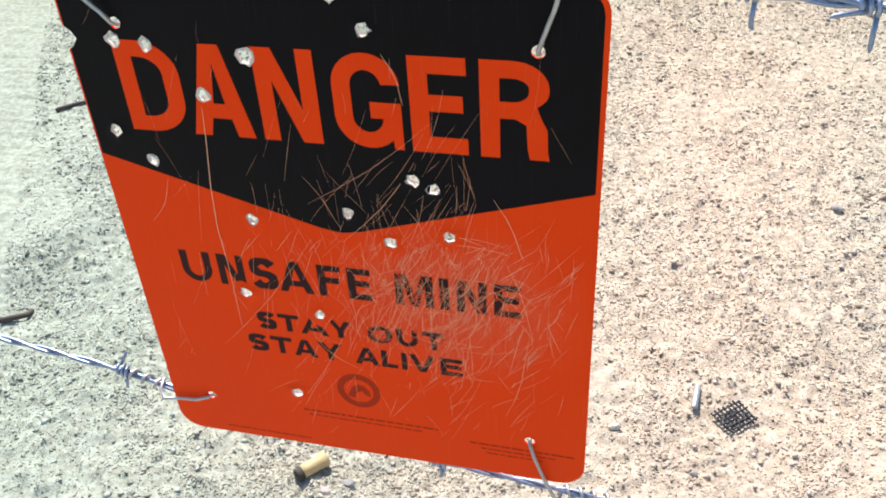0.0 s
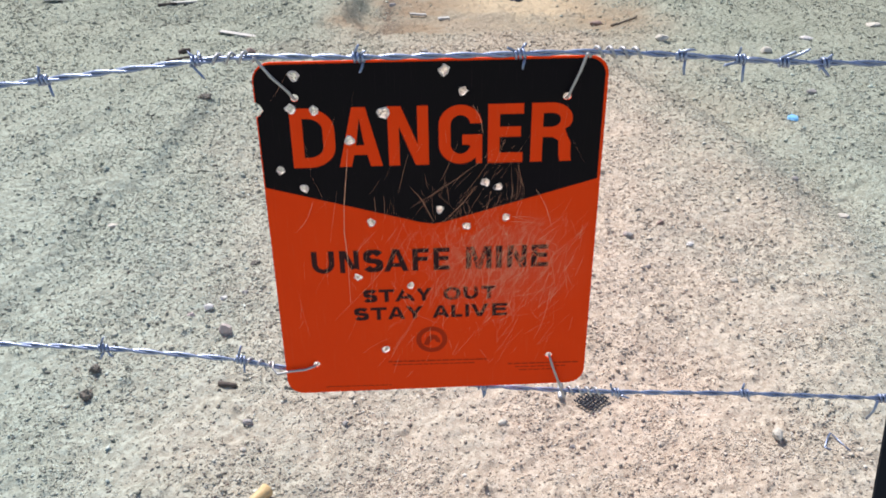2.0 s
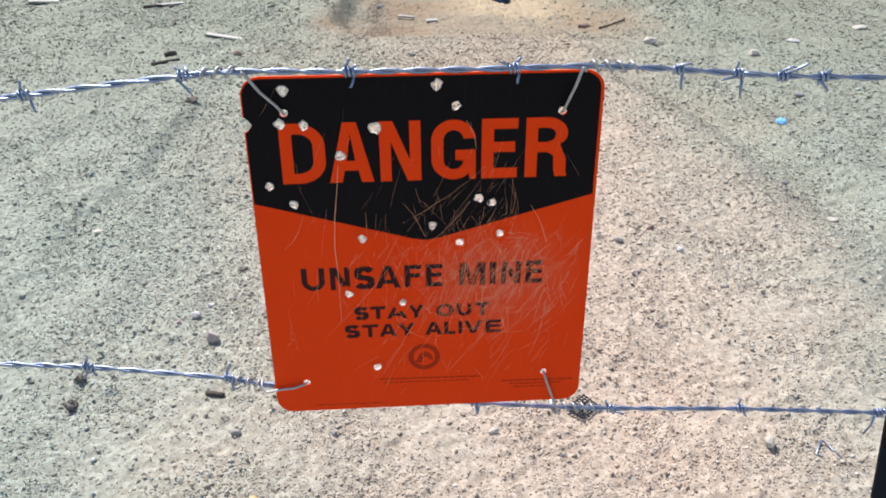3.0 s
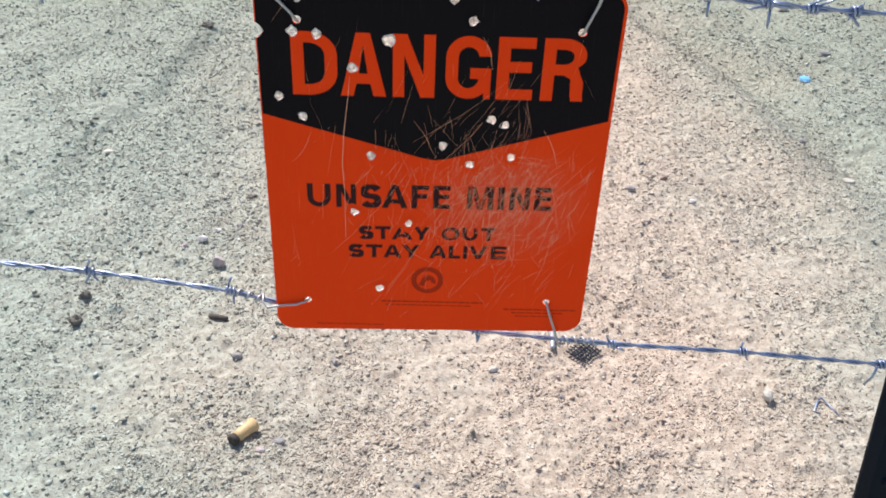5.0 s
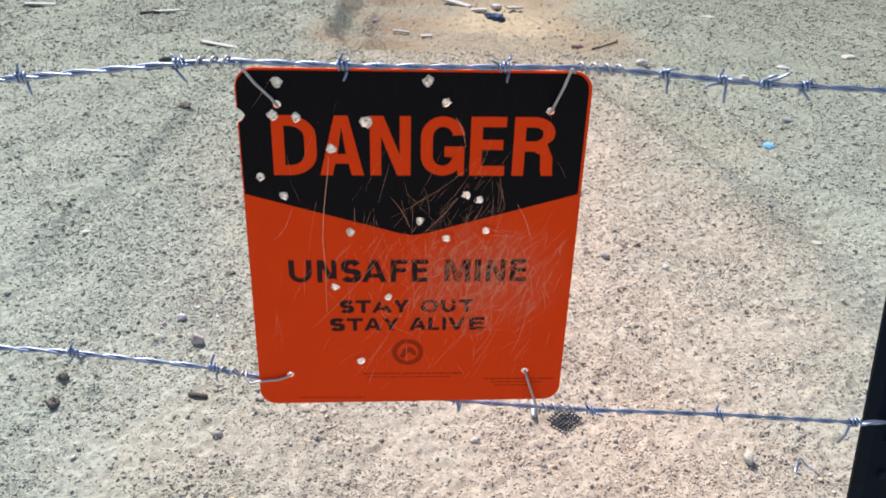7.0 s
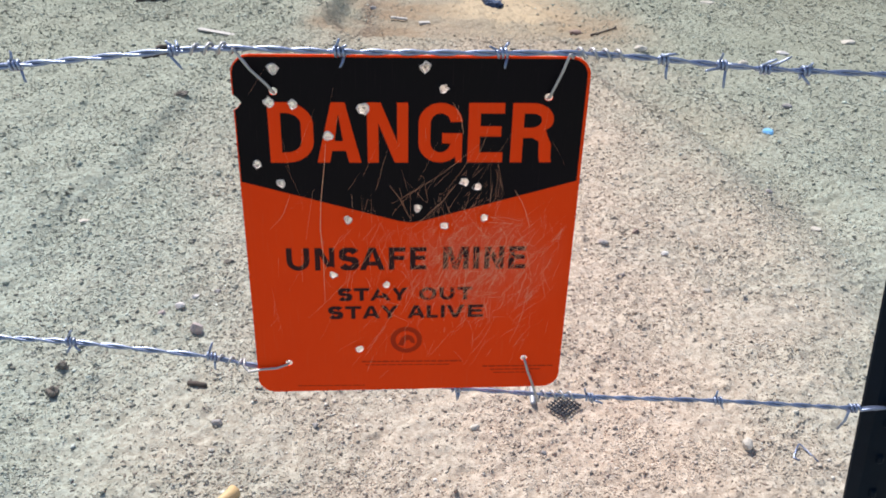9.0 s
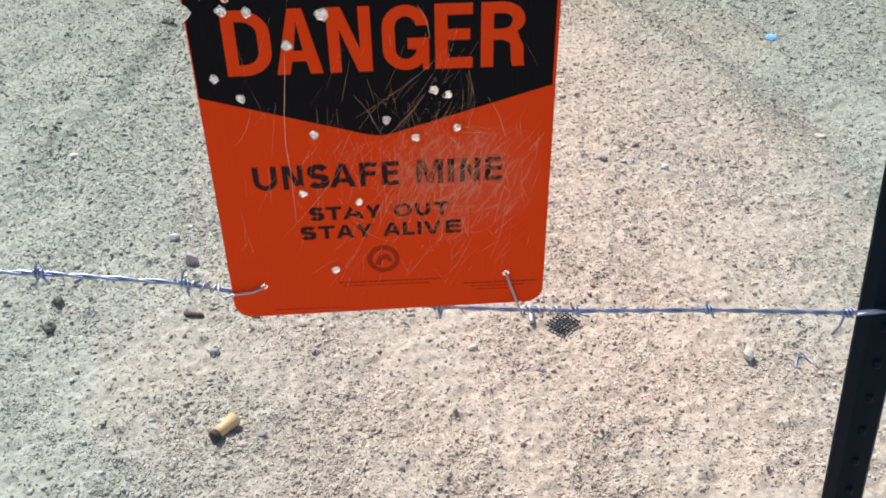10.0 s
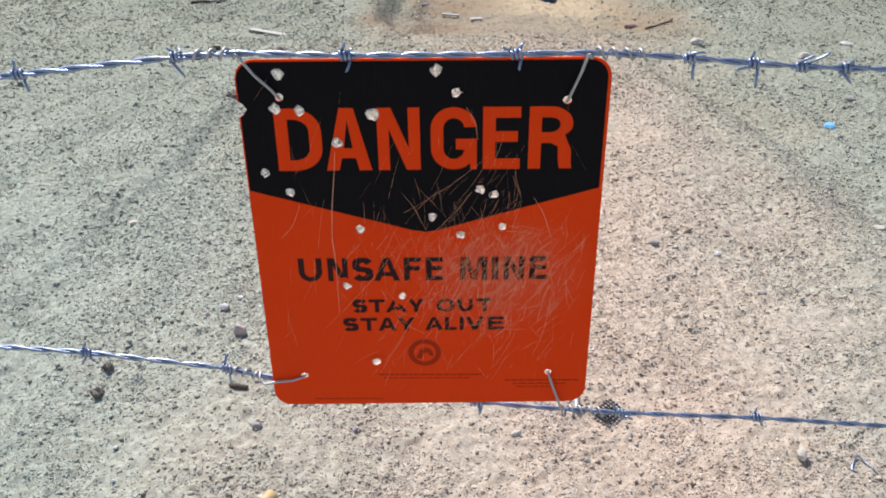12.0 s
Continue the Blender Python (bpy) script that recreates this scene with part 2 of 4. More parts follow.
def tube(bm, pts, radius, sides=7, caps=True):
    """A round bar along points, its radius given once or point by point."""
    pts = [Vector(p) for p in pts]
    radii = [radius] * len(pts) if isinstance(radius, (int, float)) else radius
    rings, side = [], None
    for i, p in enumerate(pts):
        way = (pts[min(i + 1, len(pts) - 1)] - pts[max(i - 1, 0)]).normalized()
        if side is None:
            side = way.orthogonal().normalized()
        side = (side - way * side.dot(way)).normalized()
        other = way.cross(side)
        rings.append([bm.verts.new(p + radii[i] * (math.cos(a) * side + math.sin(a) * other)) for a in (2 * math.pi * k / sides for k in range(sides))])
    for r, s in zip(rings, rings[1:]):
        for k in range(sides):
            bm.faces.new((r[k], r[(k + 1) % sides], s[(k + 1) % sides], s[k]))
    if caps:
        bm.faces.new(rings[0][::-1])
        bm.faces.new(rings[-1])
    return bm


def lattice(x, y, cell, seed):
    """Smooth value noise in 0..1 on a grid of the given cell, for arrays."""
    u, v = np.asarray(x) / cell + 1000.37 * (seed + 1) % 97, np.asarray(y) / cell + 531.71 * (seed + 3) % 89
    i, j = np.floor(u).astype(np.int64), np.floor(v).astype(np.int64)
    f, g = u - i, v - j
    f, g = f * f * (3 - 2 * f), g * g * (3 - 2 * g)

    def h(a, b):
        k = (a * 374761393 + b * 668265263 + seed * 974711) & 0x7FFFFFFF
        k = ((k ^ (k >> 13)) * 1274126177) & 0x7FFFFFFF
        return ((k ^ (k >> 16)) & 0xFFFF) / 65535.0

    return (h(i, j) * (1 - f) + h(i + 1, j) * f) * (1 - g) + (h(i, j + 1) * (1 - f) + h(i + 1, j + 1) * f) * g


def step01(v, a, b):
    t = np.clip((np.asarray(v, float) - a) / (b - a), 0, 1)
    return t * t * (3 - 2 * t)


def pit_mask(x, y):
    """How far a spot lies down in the old digging: 0 outside, 1 on its floor."""
    wob = 0.22 * (lattice(x, y, 0.4, 41) - 0.5)
    return step01(x + wob, -0.34, -0.20) * (1 - step01(x + wob, 0.85, 1.35)) * step01(y + wob, 3.35, 4.0) * (1 - step01(y, 5.9, 6.5))


def pit_stain(x, y):
    """Where the dug, browner soil shows."""
    wob = 0.30 * (lattice(x, y, 0.3, 43) - 0.5) + 0.10 * (lattice(x, y, 0.07, 44) - 0.5)
    return step01(x + wob, -0.55, -0.15) * (1 - step01(x + wob, 0.85, 1.45)) * step01(y + wob, 3.25, 3.75) * (1 - step01(y, 6.2, 7.0))


def ground_height(x, y):
    """The lie of the land without its grain."""
    x, y = np.asarray(x, float), np.asarray(y, float)
    near = 1 - step01(np.hypot(x, y - 1.5), 6, 25)
    h = 0.020 * (lattice(x, y, 0.9, 1) - 0.5) + 0.014 * (lattice(x, y, 0.23, 2) - 0.5)
    # rills that run down both banks, fanning out from the head of the wash
    fan, run = np.arctan2(x - 0.15, 6.2 - y), np.hypot(x - 0.15, 6.2 - y)
    bank = step01(np.abs(fan), 0.06, 0.20) * (1 - step01(run, 6.2, 7.5))
    h = h + bank * (0.034 * (lattice(fan * 19, run * 0.7, 1.0, 31) - 0.5) * (0.4 + lattice(x, y, 0.5, 33)) + 0.013 * (lattice(fan * 55, run * 1.6, 1.0, 32) - 0.5))
    # a low crumbling lip on one bank
    lip = x + 0.86 - 0.10 * (y - 2.2) + 0.10 * (lattice(x, y, 0.22, 34) - 0.5)
    h = h + 0.024 * step01(-lip, -0.035, 0.03) * np.exp(np.minimum(lip, 0) * 4) * step01(y, 1.7, 2.1) * (1 - step01(y, 2.5, 2.9))
    edge = (x - 0.92) * 0.95 + (y - 2.85) * 0.30 + 0.14 * (lattice(x, y, 0.30, 35) - 0.5)
    h = h - 0.040 * step01(edge, -0.03, 0.16) * step01(y, 0.9, 1.5) * (1 - step01(y, 2.9, 3.4)) * np.exp(-np.maximum(edge - 0.16, 0) * 2.2)
    # a shallow rill that curves down the farther bank, its near side crumbled
    rill = x - 1.17 + 0.20 * (y - 1.75) - 0.13 * np.sin((y - 0.9) * 1.5) + 0.12 * (lattice(x, y, 0.26, 36) - 0.5)
    h = h - 0.045 * np.exp(-(rill / 0.12) ** 2) * step01(y, 0.6, 1.2) * (1 - step01(y, 2.4, 3.2))
    h = h + 0.030 * np.exp(-((rill - 0.22) / 0.10) ** 2) * step01(y, 0.6, 1.2) * (1 - step01(y, 2.4, 3.2))
    trail = x + 0.98 - 0.16 * (y - 1.4) + 0.16 * (lattice(x, y, 0.30, 37) - 0.5)
    h = h - 0.018 * np.exp(-(trail / 0.09) ** 2) * step01(y, 0.5, 0.9) * (1 - step01(y, 2.0, 2.5))
    h = h - 0.10 * pit_mask(x, y)
    far = step01(np.hypot(x, y), 8, 60)
    return h * near + far * 1.2 * (lattice(x, y, 37.0, 9) - 0.5)


def ground_grain(x, y):
    fine = 1 - step01(np.hypot(x, y - 1.2), 2.5, 6)
    g = 0.008 * (lattice(x, y, 0.036, 3) - 0.5) + 0.007 * (lattice(x, y, 0.016, 4) - 0.5)
    crumb = lattice(x, y, 0.027, 5) * lattice(x, y, 0.011, 6)
    return (g + 0.0070 * step01(crumb, 0.32, 0.66) * (0.35 + 0.65 * step01(lattice(x, y, 0.17, 8), 0.25, 0.6))) * (0.25 + 0.75 * fine)


def gz(x, y):
    return float(ground_height(x, y) + ground_grain(x, y))


def rock_bm(size, seed, squash=0.7, detail=2):
    """An angular stone: a lumpy ball cut by a few planes."""
    bm = bmesh.new()
    bmesh.ops.create_icosphere(bm, subdivisions=detail, radius=0.5)
    rnd = random.Random(seed)
    cuts = [(Vector((rnd.gauss(0, 1), rnd.gauss(0, 1), rnd.gauss(0, 1))).normalized(), rnd.uniform(0.30, 0.42)) for _ in range(9)]
    for v in bm.verts:
        for n, d in cuts:
            over = v.co.dot(n) - d
            if over > 0:
                v.co -= n * over * 0.9
        v.co *= 1 + 0.16 * noise.noise(v.co * 5 + Vector((seed, 0, 0)))
        v.co.x *= size[0]
        v.co.y *= size[1]
        v.co.z *= size[2] * squash / 0.7
    return bm


# ---------------------------------------------------------------- ground
def graded(lo, hi, step, out_lo, out_hi, grow):
    """Evenly spaced from lo to hi, then ever wider out to the ends."""
    mid = list(np.arange(lo, hi, step))
    up, s = [], step
    at = mid[-1]
    while at < out_hi:
        s *= grow
        at += s
        up.append(at)
    down, s, at = [], step, lo
    while at > out_lo:
        s *= grow
        at -= s
        down.append(at)
    return np.array(down[::-1] + mid + up)


def build_ground():
    xs = graded(-1.25, 1.35, 0.0065, -900, 900, 1.06)
    ys = np.concatenate([graded(-1.6, 0.25, 0.016, -900, 0.25, 1.09)[:-1], np.arange(0.25, 2.0, 0.0065), graded(2.0, 4.4, 0.012, 2.0, 900, 1.07)[1:]])
    ys = np.unique(np.round(ys, 5))
    gx, gy = np.meshgrid(xs, ys)
    z = ground_height(gx, gy) + ground_grain(gx, gy)
    nx, ny = len(xs), len(ys)
    co = np.stack([gx, gy, z], -1).reshape(-1, 3)
    i = (np.arange(ny - 1)[:, None] * nx + np.arange(nx - 1)[None]).ravel()
    quads = np.stack([i, i + 1, i + nx + 1, i + nx], -1)
    me = bpy.data.meshes.new("ground")
    me.vertices.add(len(co))
    me.vertices.foreach_set("co", co.ravel())
    me.loops.add(quads.size)
    me.loops.foreach_set("vertex_index", quads.ravel().astype(np.int32))
    me.polygons.add(len(quads))
    me.polygons.foreach_set("loop_start", np.arange(0, quads.size, 4, dtype=np.int32))
    me.polygons.foreach_set("loop_total", np.full(len(quads), 4, dtype=np.int32))
    me.update(calc_edges=True)
    blot = lattice(gx, gy, 0.30, 51) * 0.65 + lattice(gx, gy, 0.08, 52) * 0.35
    mask = (pit_stain(gx, gy) * (0.55 + 0.45 * step01(blot, 0.25, 0.6))).ravel()
    sand = np.exp(-((gx - 0.60) / 0.36) ** 2 - ((gy - 4.40) / 0.50) ** 2) * step01(blot, 0.15, 0.5)
    sand = np.clip(sand * 1.3, 0, 1).ravel()
    # streak along the pit's side wall where its shade is painted in
    wall_shade = np.exp(-((gx + 0.20 + 0.16 * (lattice(gx, gy, 0.3, 53) - 0.5) - 0.06 * (gy - 3.8)) / 0.075) ** 2) * step01(gy, 3.45, 3.8) * step01(blot, 0.1, 0.45)
    wall_shade = wall_shade.ravel()
    mask = np.maximum(mask, wall_shade)
    layer = me.color_attributes.new("ochre_and_shade", "FLOAT_COLOR", "POINT")
    layer.data.foreach_set("color", np.stack([mask, sand, wall_shade, np.ones_like(mask)], -1).ravel())
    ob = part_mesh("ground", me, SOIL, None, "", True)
    return tagged(ob, "dry tan desert soil with loose crumbs and small stones", "ground", kind="structure")


def build_gravel(count):
    """Loose grains and crumbs lying on the soil."""
    rng = np.random.default_rng(5)
    base = np.array([(1, 0, 0), (-1, 0, 0), (0, 1, 0), (0, -1, 0), (0, 0, 1), (0, 0, -1)], float)
    tris = np.array([(0, 2, 4), (2, 1, 4), (1, 3, 4), (3, 0, 4), (2, 0, 5), (1, 2, 5), (3, 1, 5), (0, 3, 5)])
    d = 0.3 + 4.9 * rng.random(count) ** 1.25
    half = 0.75 + 0.62 * d
    x, y = 0.06 + (rng.random(count) * 2 - 1) * half, d
    extra = count // 5
    x = np.concatenate([x, rng.uniform(-2.6, 2.8, extra)])
    y = np.concatenate([y, 0.6 - 3.2 * rng.random(extra) ** 1.4])
    count += extra
    clump = lattice(x, y, 0.12, 21) * 0.6 + lattice(x, y, 0.5, 22) * 0.4
    clump = step01(clump, 0.2, 0.8)
    keep = rng.random(count) < (0.22 + 1.1 * clump) * (1 - 0.85 * pit_stain(x, y))
    x, y = x[keep], y[keep]
    k = len(x)
    size = 0.00125 / np.clip(rng.random(k), 0.008, 1) ** 0.29 * (0.86 + 0.24 * np.abs(y))
    shape = rng.uniform(0.55, 1.5, (k, 1, 3)) * np.array([1.1, 1.1, 0.8])
    a = rng.random(k) * 2 * np.pi
    c, s = np.cos(a)[:, None], np.sin(a)[:, None]
    v = (base[None] + rng.uniform(-0.42, 0.42, (k, len(base), 3))) * shape * size[:, None, None]
    v = np.stack([v[..., 0] * c - v[..., 1] * s, v[..., 0] * s + v[..., 1] * c, v[..., 2]], -1)
    z = ground_height(x, y) + ground_grain(x, y) + size * 0.3
    v += np.stack([x, y, z], -1)[:, None]
    f = (tris[None] + (np.arange(k) * len(base))[:, None, None]).reshape(-1, 3)
    me = bpy.data.meshes.new("gravel")
    me.vertices.add(k * len(base))
    me.vertices.foreach_set("co", v.ravel())
    me.loops.add(f.size)
    me.loops.foreach_set("vertex_index", f.ravel().astype(np.int32))
    me.polygons.add(len(f))
    me.polygons.foreach_set("loop_start", np.arange(0, f.size, 3, dtype=np.int32))
    me.polygons.foreach_set("loop_total", np.full(len(f), 3, dtype=np.int32))
    me.update(calc_edges=True)
    ob = part_mesh("gravel", me, GRAVEL)
    return tagged(ob, "loose tan and grey grit and crumbs strewn on the soil", "gravel", kind="stuff")


def build_crumbs(count):
    """Rounded lumps and chips, the size of peas to hazelnuts, thickest in a few spills."""
    rng = np.random.default_rng(17)
    bm = bmesh.new()
    bmesh.ops.create_icosphere(bm, subdivisions=1, radius=1.0)
    ball = np.array([v.co[:] for v in bm.verts])
    tris = np.array([[v.index for v in f.verts] for f in bm.faces])
    bm.free()
    spills = ((-0.97, 1.37, 0.13), (-0.60, 1.17, 0.09), (-0.51, 1.19, 0.07), (-0.88, 2.45, 0.10), (-0.79, 1.50, 0.10), (-0.64, 1.25, 0.12), (0.30, 0.66, 0.09), (0.57, 0.40, 0.16),
              (1.10, 1.75, 0.22), (1.18, 1.35, 0.18), (0.72, 1.44, 0.14), (1.40, 2.30, 0.35), (-0.30, 0.48, 0.07), (-0.74, 0.90, 0.12))
    wide = int(count * 0.62)
    y = 0.25 + 3.6 * rng.random(wide) ** 1.3
    x = 0.06 + (rng.random(wide) * 2 - 1) * (0.75 + 0.62 * y)
    for cx, cy, spread in spills:
        k = int(count * 0.38 / len(spills))
        x, y = np.concatenate([x, rng.normal(cx, spread, k)]), np.concatenate([y, rng.normal(cy, spread * 0.8, k)])
    keep = pit_stain(x, y) < 0.5
    x, y = x[keep], y[keep]
    k = len(x)
    size = 0.00135 / np.clip(rng.random(k), 0.02, 1) ** 0.29 * (0.92 + 0.16 * y)
    shape = rng.uniform(0.6, 1.25, (k, 1, 3)) * np.array([1.35, 0.9, 0.75])
    v = (ball[None] * (1 + rng.uniform(-0.40, 0.34, (k, len(ball), 1)))) * shape * size[:, None, None]
    a = rng.normal(0.1, 0.7, k)
    c, s = np.cos(a)[:, None], np.sin(a)[:, None]
    v = np.stack([v[..., 0] * c - v[..., 1] * s, v[..., 0] * s + v[..., 1] * c, v[..., 2]], -1)
    v += np.stack([x, y, ground_height(x, y) + ground_grain(x, y) + size * 0.22], -1)[:, None]
    f = (tris[None] + (np.arange(k) * len(ball))[:, None, None]).reshape(-1, 3)
    me = bpy.data.meshes.new("crumbs")
    me.from_pydata(v.reshape(-1, 3), [], f.tolist())
    return tagged(part_mesh("crumbs", me, CRUMB), "loose crumbs and chips of earth and stone", "crumbs", kind="stuff")


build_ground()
build_gravel(330000)
build_crumbs(13000)


# ---------------------------------------------------------------- sign
SIGN_W, SIGN_LOW, SIGN_TOP = 0.305, 0.6705, 1.0255
PLATE_T = 0.0016
# bullet holes: x, z, radius
HOLES = [(-0.117, 1.0138, 4.4), (0.012, 1.0158, 4.6), (0.028, 0.9968, 4.2), (-0.122, 0.9838, 4.3), (-0.102, 0.9818, 4.2), (-0.042, 0.9778, 4.9),
         (-0.073, 0.9528, 4.2), (-0.137, 0.9258, 4.3), (-0.117, 0.9068, 4.2), (0.048, 0.9088, 4.4), (0.06, 0.9038, 4.0), (0.006, 0.8818, 4.0),
         (-0.058, 0.8698, 4.3), (0.031, 0.8638, 4.3), (0.068, 0.8718, 4.1), (-0.074, 0.8102, 3.9), (-0.023, 0.7992, 3.8), (-0.051, 0.7232, 4.1)]
TIE_HOLES = [(-0.118, 0.9935), (0.119, 0.9895), (-0.1225, 0.7055), (0.116, 0.709)]


def ragged(x, z, r, seed, count=14, wild=0.18):
    rnd = random.Random(seed)
    return [(x + r * (1 + rnd.uniform(-wild, wild)) * math.cos(a), z + r * (1 + rnd.uniform(-wild, wild)) * math.sin(a)) for a in (2 * math.pi * k / count for k in range(count))]


def prism(bm, outline, y0, y1):
    """A closed prism over an outline of x, z."""
    a = [bm.verts.new((x, y0, z)) for x, z in outline]
    b = [bm.verts.new((x, y1, z)) for x, z in outline]
    bm.faces.new(a)
    bm.faces.new(b[::-1])
    n = len(a)
    for k in range(n):
        bm.faces.new((a[k], b[k], b[(k + 1) % n], a[(k + 1) % n]))
    bmesh.ops.recalc_face_normals(bm, faces=bm.faces[:])
    return bm


def rounded_rect(x0, z0, x1, z1, r, n=7):
    out = []
    for cx, cz, a0 in ((x1 - r, z1 - r, 0), (x0 + r, z1 - r, 90), (x0 + r, z0 + r, 180), (x1 - r, z0 + r, 270)):
        out += [(cx + r * math.cos(radians(a0 + 90 * k / n)), cz + r * math.sin(radians(a0 + 90 * k / n))) for k in range(n + 1)]
    return out


def skew(x, z, spread=0.0012):
    """The plate is cut slightly out of square towards its foot."""
    v = min(max((SIGN_TOP - z) / (SIGN_TOP - SIGN_LOW), 0.0), 1.0)
    return x + (spread if x > 0 else -0.0020 * v) * min(abs(x) / 0.15, 1.0), z + 0.0135 * x * v


def cutter():
    bm = bmesh.new()
    for k, (x, z, r) in enumerate(HOLES):
        prism(bm, ragged(x, z, r / 1000, k, 11, 0.27), -0.02, 0.02)
    for k, (x, z) in enumerate(TIE_HOLES):
        prism(bm, ragged(x, z, 0.0036, 50 + k, 14, 0.05), -0.02, 0.02)
    prism(bm, ragged(-0.1545, 0.983, 0.0078, 77, 11, 0.22), -0.02, 0.02)
    me = bpy.data.meshes.new("cutter")
    bm.to_mesh(me)
    bm.free()
    return new("cutter", me)


def cut(me, tool):
    """The mesh with the bullet holes taken out of it."""
    ob = new("uncut", me)
    mod = ob.modifiers.new("holes", "BOOLEAN")
    mod.object, mod.operation, mod.solver = tool, "DIFFERENCE", "EXACT"
    dg = bpy.context.evaluated_depsgraph_get()
    out = bpy.data.meshes.new_from_object(ob.evaluated_get(dg))
    bpy.data.objects.remove(ob)
    return out


def mesh_of(bm):
    me = bpy.data.meshes.new("shape")
    bm.to_mesh(me)
    bm.free()
    return me


def arc(cx, cy, rx, ry, a0, a1, n=9):
    return [(cx + rx * math.cos(radians(a0 + (a1 - a0) * k / n)), cy + ry * math.sin(radians(a0 + (a1 - a0) * k / n))) for k in range(n + 1)]


def glyph(ch, w, h, s, b):
    """Outlines of a heavy capital of width w and height h, with upright strokes s and level strokes b: the first outline is solid, the rest are holes."""
    if ch == "I":
        return [[(0, 0), (w, 0), (w, h), (0, h)]]
    if ch == "L":
        return [[(0, 0), (w, 0), (w, b), (s, b), (s, h), (0, h)]]
    if ch == "T":
        m = w / 2
        return [[(m - s / 2, 0), (m + s / 2, 0), (m + s / 2, h - b), (w, h - b), (w, h), (0, h), (0, h - b), (m - s / 2, h - b)]]
    if ch in "EF":
        m = h * 0.53
        mid = [(w * 0.93, m - b / 2), (w * 0.93, m + b / 2), (s, m + b / 2), (s, h - b), (w, h - b), (w, h), (0, h)]
        foot = [(0, 0), (w, 0), (w, b), (s, b), (s, m - b / 2)] if ch == "E" else [(0, 0), (s, 0), (s, m - b / 2)]
        return [foot + mid]
    if ch == "N":
        d = s * 1.12
        return [[(0, 0), (s * 0.92, 0), (s * 0.92, h * 0.66), (w - d, 0), (w, 0), (w, h), (w - s * 0.92, h), (w - s * 0.92, h * 0.36), (d, h), (0, h)]]
    if ch == "M":
        m, d = w / 2, s * 0.95
        return [[(0, 0), (d, 0), (d, h * 0.70), (m - d * 0.48, 0), (m + d * 0.48, 0), (w - d, h * 0.70), (w - d, 0), (w, 0), (w, h), (w - d * 1.45, h), (m, h * 0.34), (d * 1.45, h), (0, h)]]
    if ch == "A":
        m, c, lean = w / 2, h * 0.20, (w / 2 - s * 0.56) / h
        in_low, in_high = c + b * 0.95, h * 0.80
        x = lambda y: s * 1.02 + lean * y
        return [[(0, 0), (s * 1.02, 0), (x(c), c), (w - x(c), c), (w - s * 1.02, 0), (w, 0), (m + s * 0.56, h), (m - s * 0.56, h)], [(x(in_low), in_low), (w - x(in_low), in_low), (m + 0.0001, in_high), (m - 0.0001, in_high)]]
    if ch == "V":
        m = w / 2
        return [[(m - s * 0.55, 0), (m + s * 0.55, 0), (w, h), (w - s * 1.05, h), (m, h * 0.24), (s * 1.05, h), (0, h)]]
    if ch == "Y":
        m = w / 2
        return [[(m - s / 2, 0), (m + s / 2, 0), (m + s / 2, h * 0.40), (w, h), (w - s * 1.15, h), (m, h * 0.60), (s * 1.15, h), (0, h), (m - s / 2, h * 0.40)]]
    if ch == "U":
        r = min(w / 2, h * 0.45)
        return [arc(w / 2, r, w / 2, r, 180, 360, 14) + [(w, h), (w - s, h)] + arc(w / 2, r, w / 2 - s, r - b, 360, 180, 14) + [(s, h), (0, h)]]
    if ch == "D":
        r, q = w * 0.62, h * 0.36
        outer = [(0, 0)] + arc(w - r, q, r, q, 270, 360) + arc(w - r, h - q, r, q, 0, 90) + [(0, h)]
        hole = [(s, b)] + arc(w - r, q, r - s, q - b, 270, 360) + arc(w - r, h - q, r - s, q - b, 0, 90) + [(s, h - b)]
        return [outer, hole]
    if ch == "O":
        r, q = w * 0.5, h * 0.42
        ring = lambda u, v: arc(w / 2, q, r - u, q - v, 180, 360, 14) + arc(w / 2, h - q, r - u, q - v, 0, 180, 14)
        return [ring(0, 0), ring(s, b)]
    if ch == "G":
        r, q, m = w * 0.5, h * 0.34, h * 0.50
        return [arc(w / 2, h - q, r, q, 5, 180, 14) + arc(w / 2, q, r, q, 180, 300, 12) + [(w - s * 0.55, h * 0.10), (w - s * 0.5, 0), (w, 0), (w, m), (w * 0.54, m), (w * 0.54, m - b), (w - s, m - b)]
                + arc(w / 2, q, r - s, q - b, 0, -180, 14) + arc(w / 2, h - q, r - s, q - b, 180, 8, 14)]
    if ch == "R":
        lo, q = h * 0.42, h * 0.27
        r = min(w * 0.52, q * 1.5)
        outer = [(0, 0), (s, 0), (s, lo), (w * 0.52, lo)] + [(w - s * 1.12, lo - h * 0.06), (w - s * 1.04, h * 0.10), (w - s * 0.92, 0), (w + s * 0.06, 0), (w - s * 0.02, h * 0.09), (w - s * 0.06, h * 0.32), (w - s * 0.35, h * 0.43)]
        outer += arc(w - r, lo + h * 0.29, r, h * 0.21, -48, 0, 5) + arc(w - r, h - q, r, q, 0, 90) + [(0, h)]
        hole = [(s, lo + b)] + arc(w - r, lo + h * 0.28, r - s, h * 0.28 - b, 270, 360, 6) + arc(w - r, h - q, r - s, q - b, 0, 90) + [(s, h - b)]
        return [outer, hole]
    # S: a broad stroke along two bows
    r, q = (w - s) / 2, (h - b) / 4
    path = arc(w / 2, h - b / 2 - q, r, q, 22, 250, 16) + arc(w / 2, b / 2 + q, r, q, 70, -158, 16)
    left, right = [], []
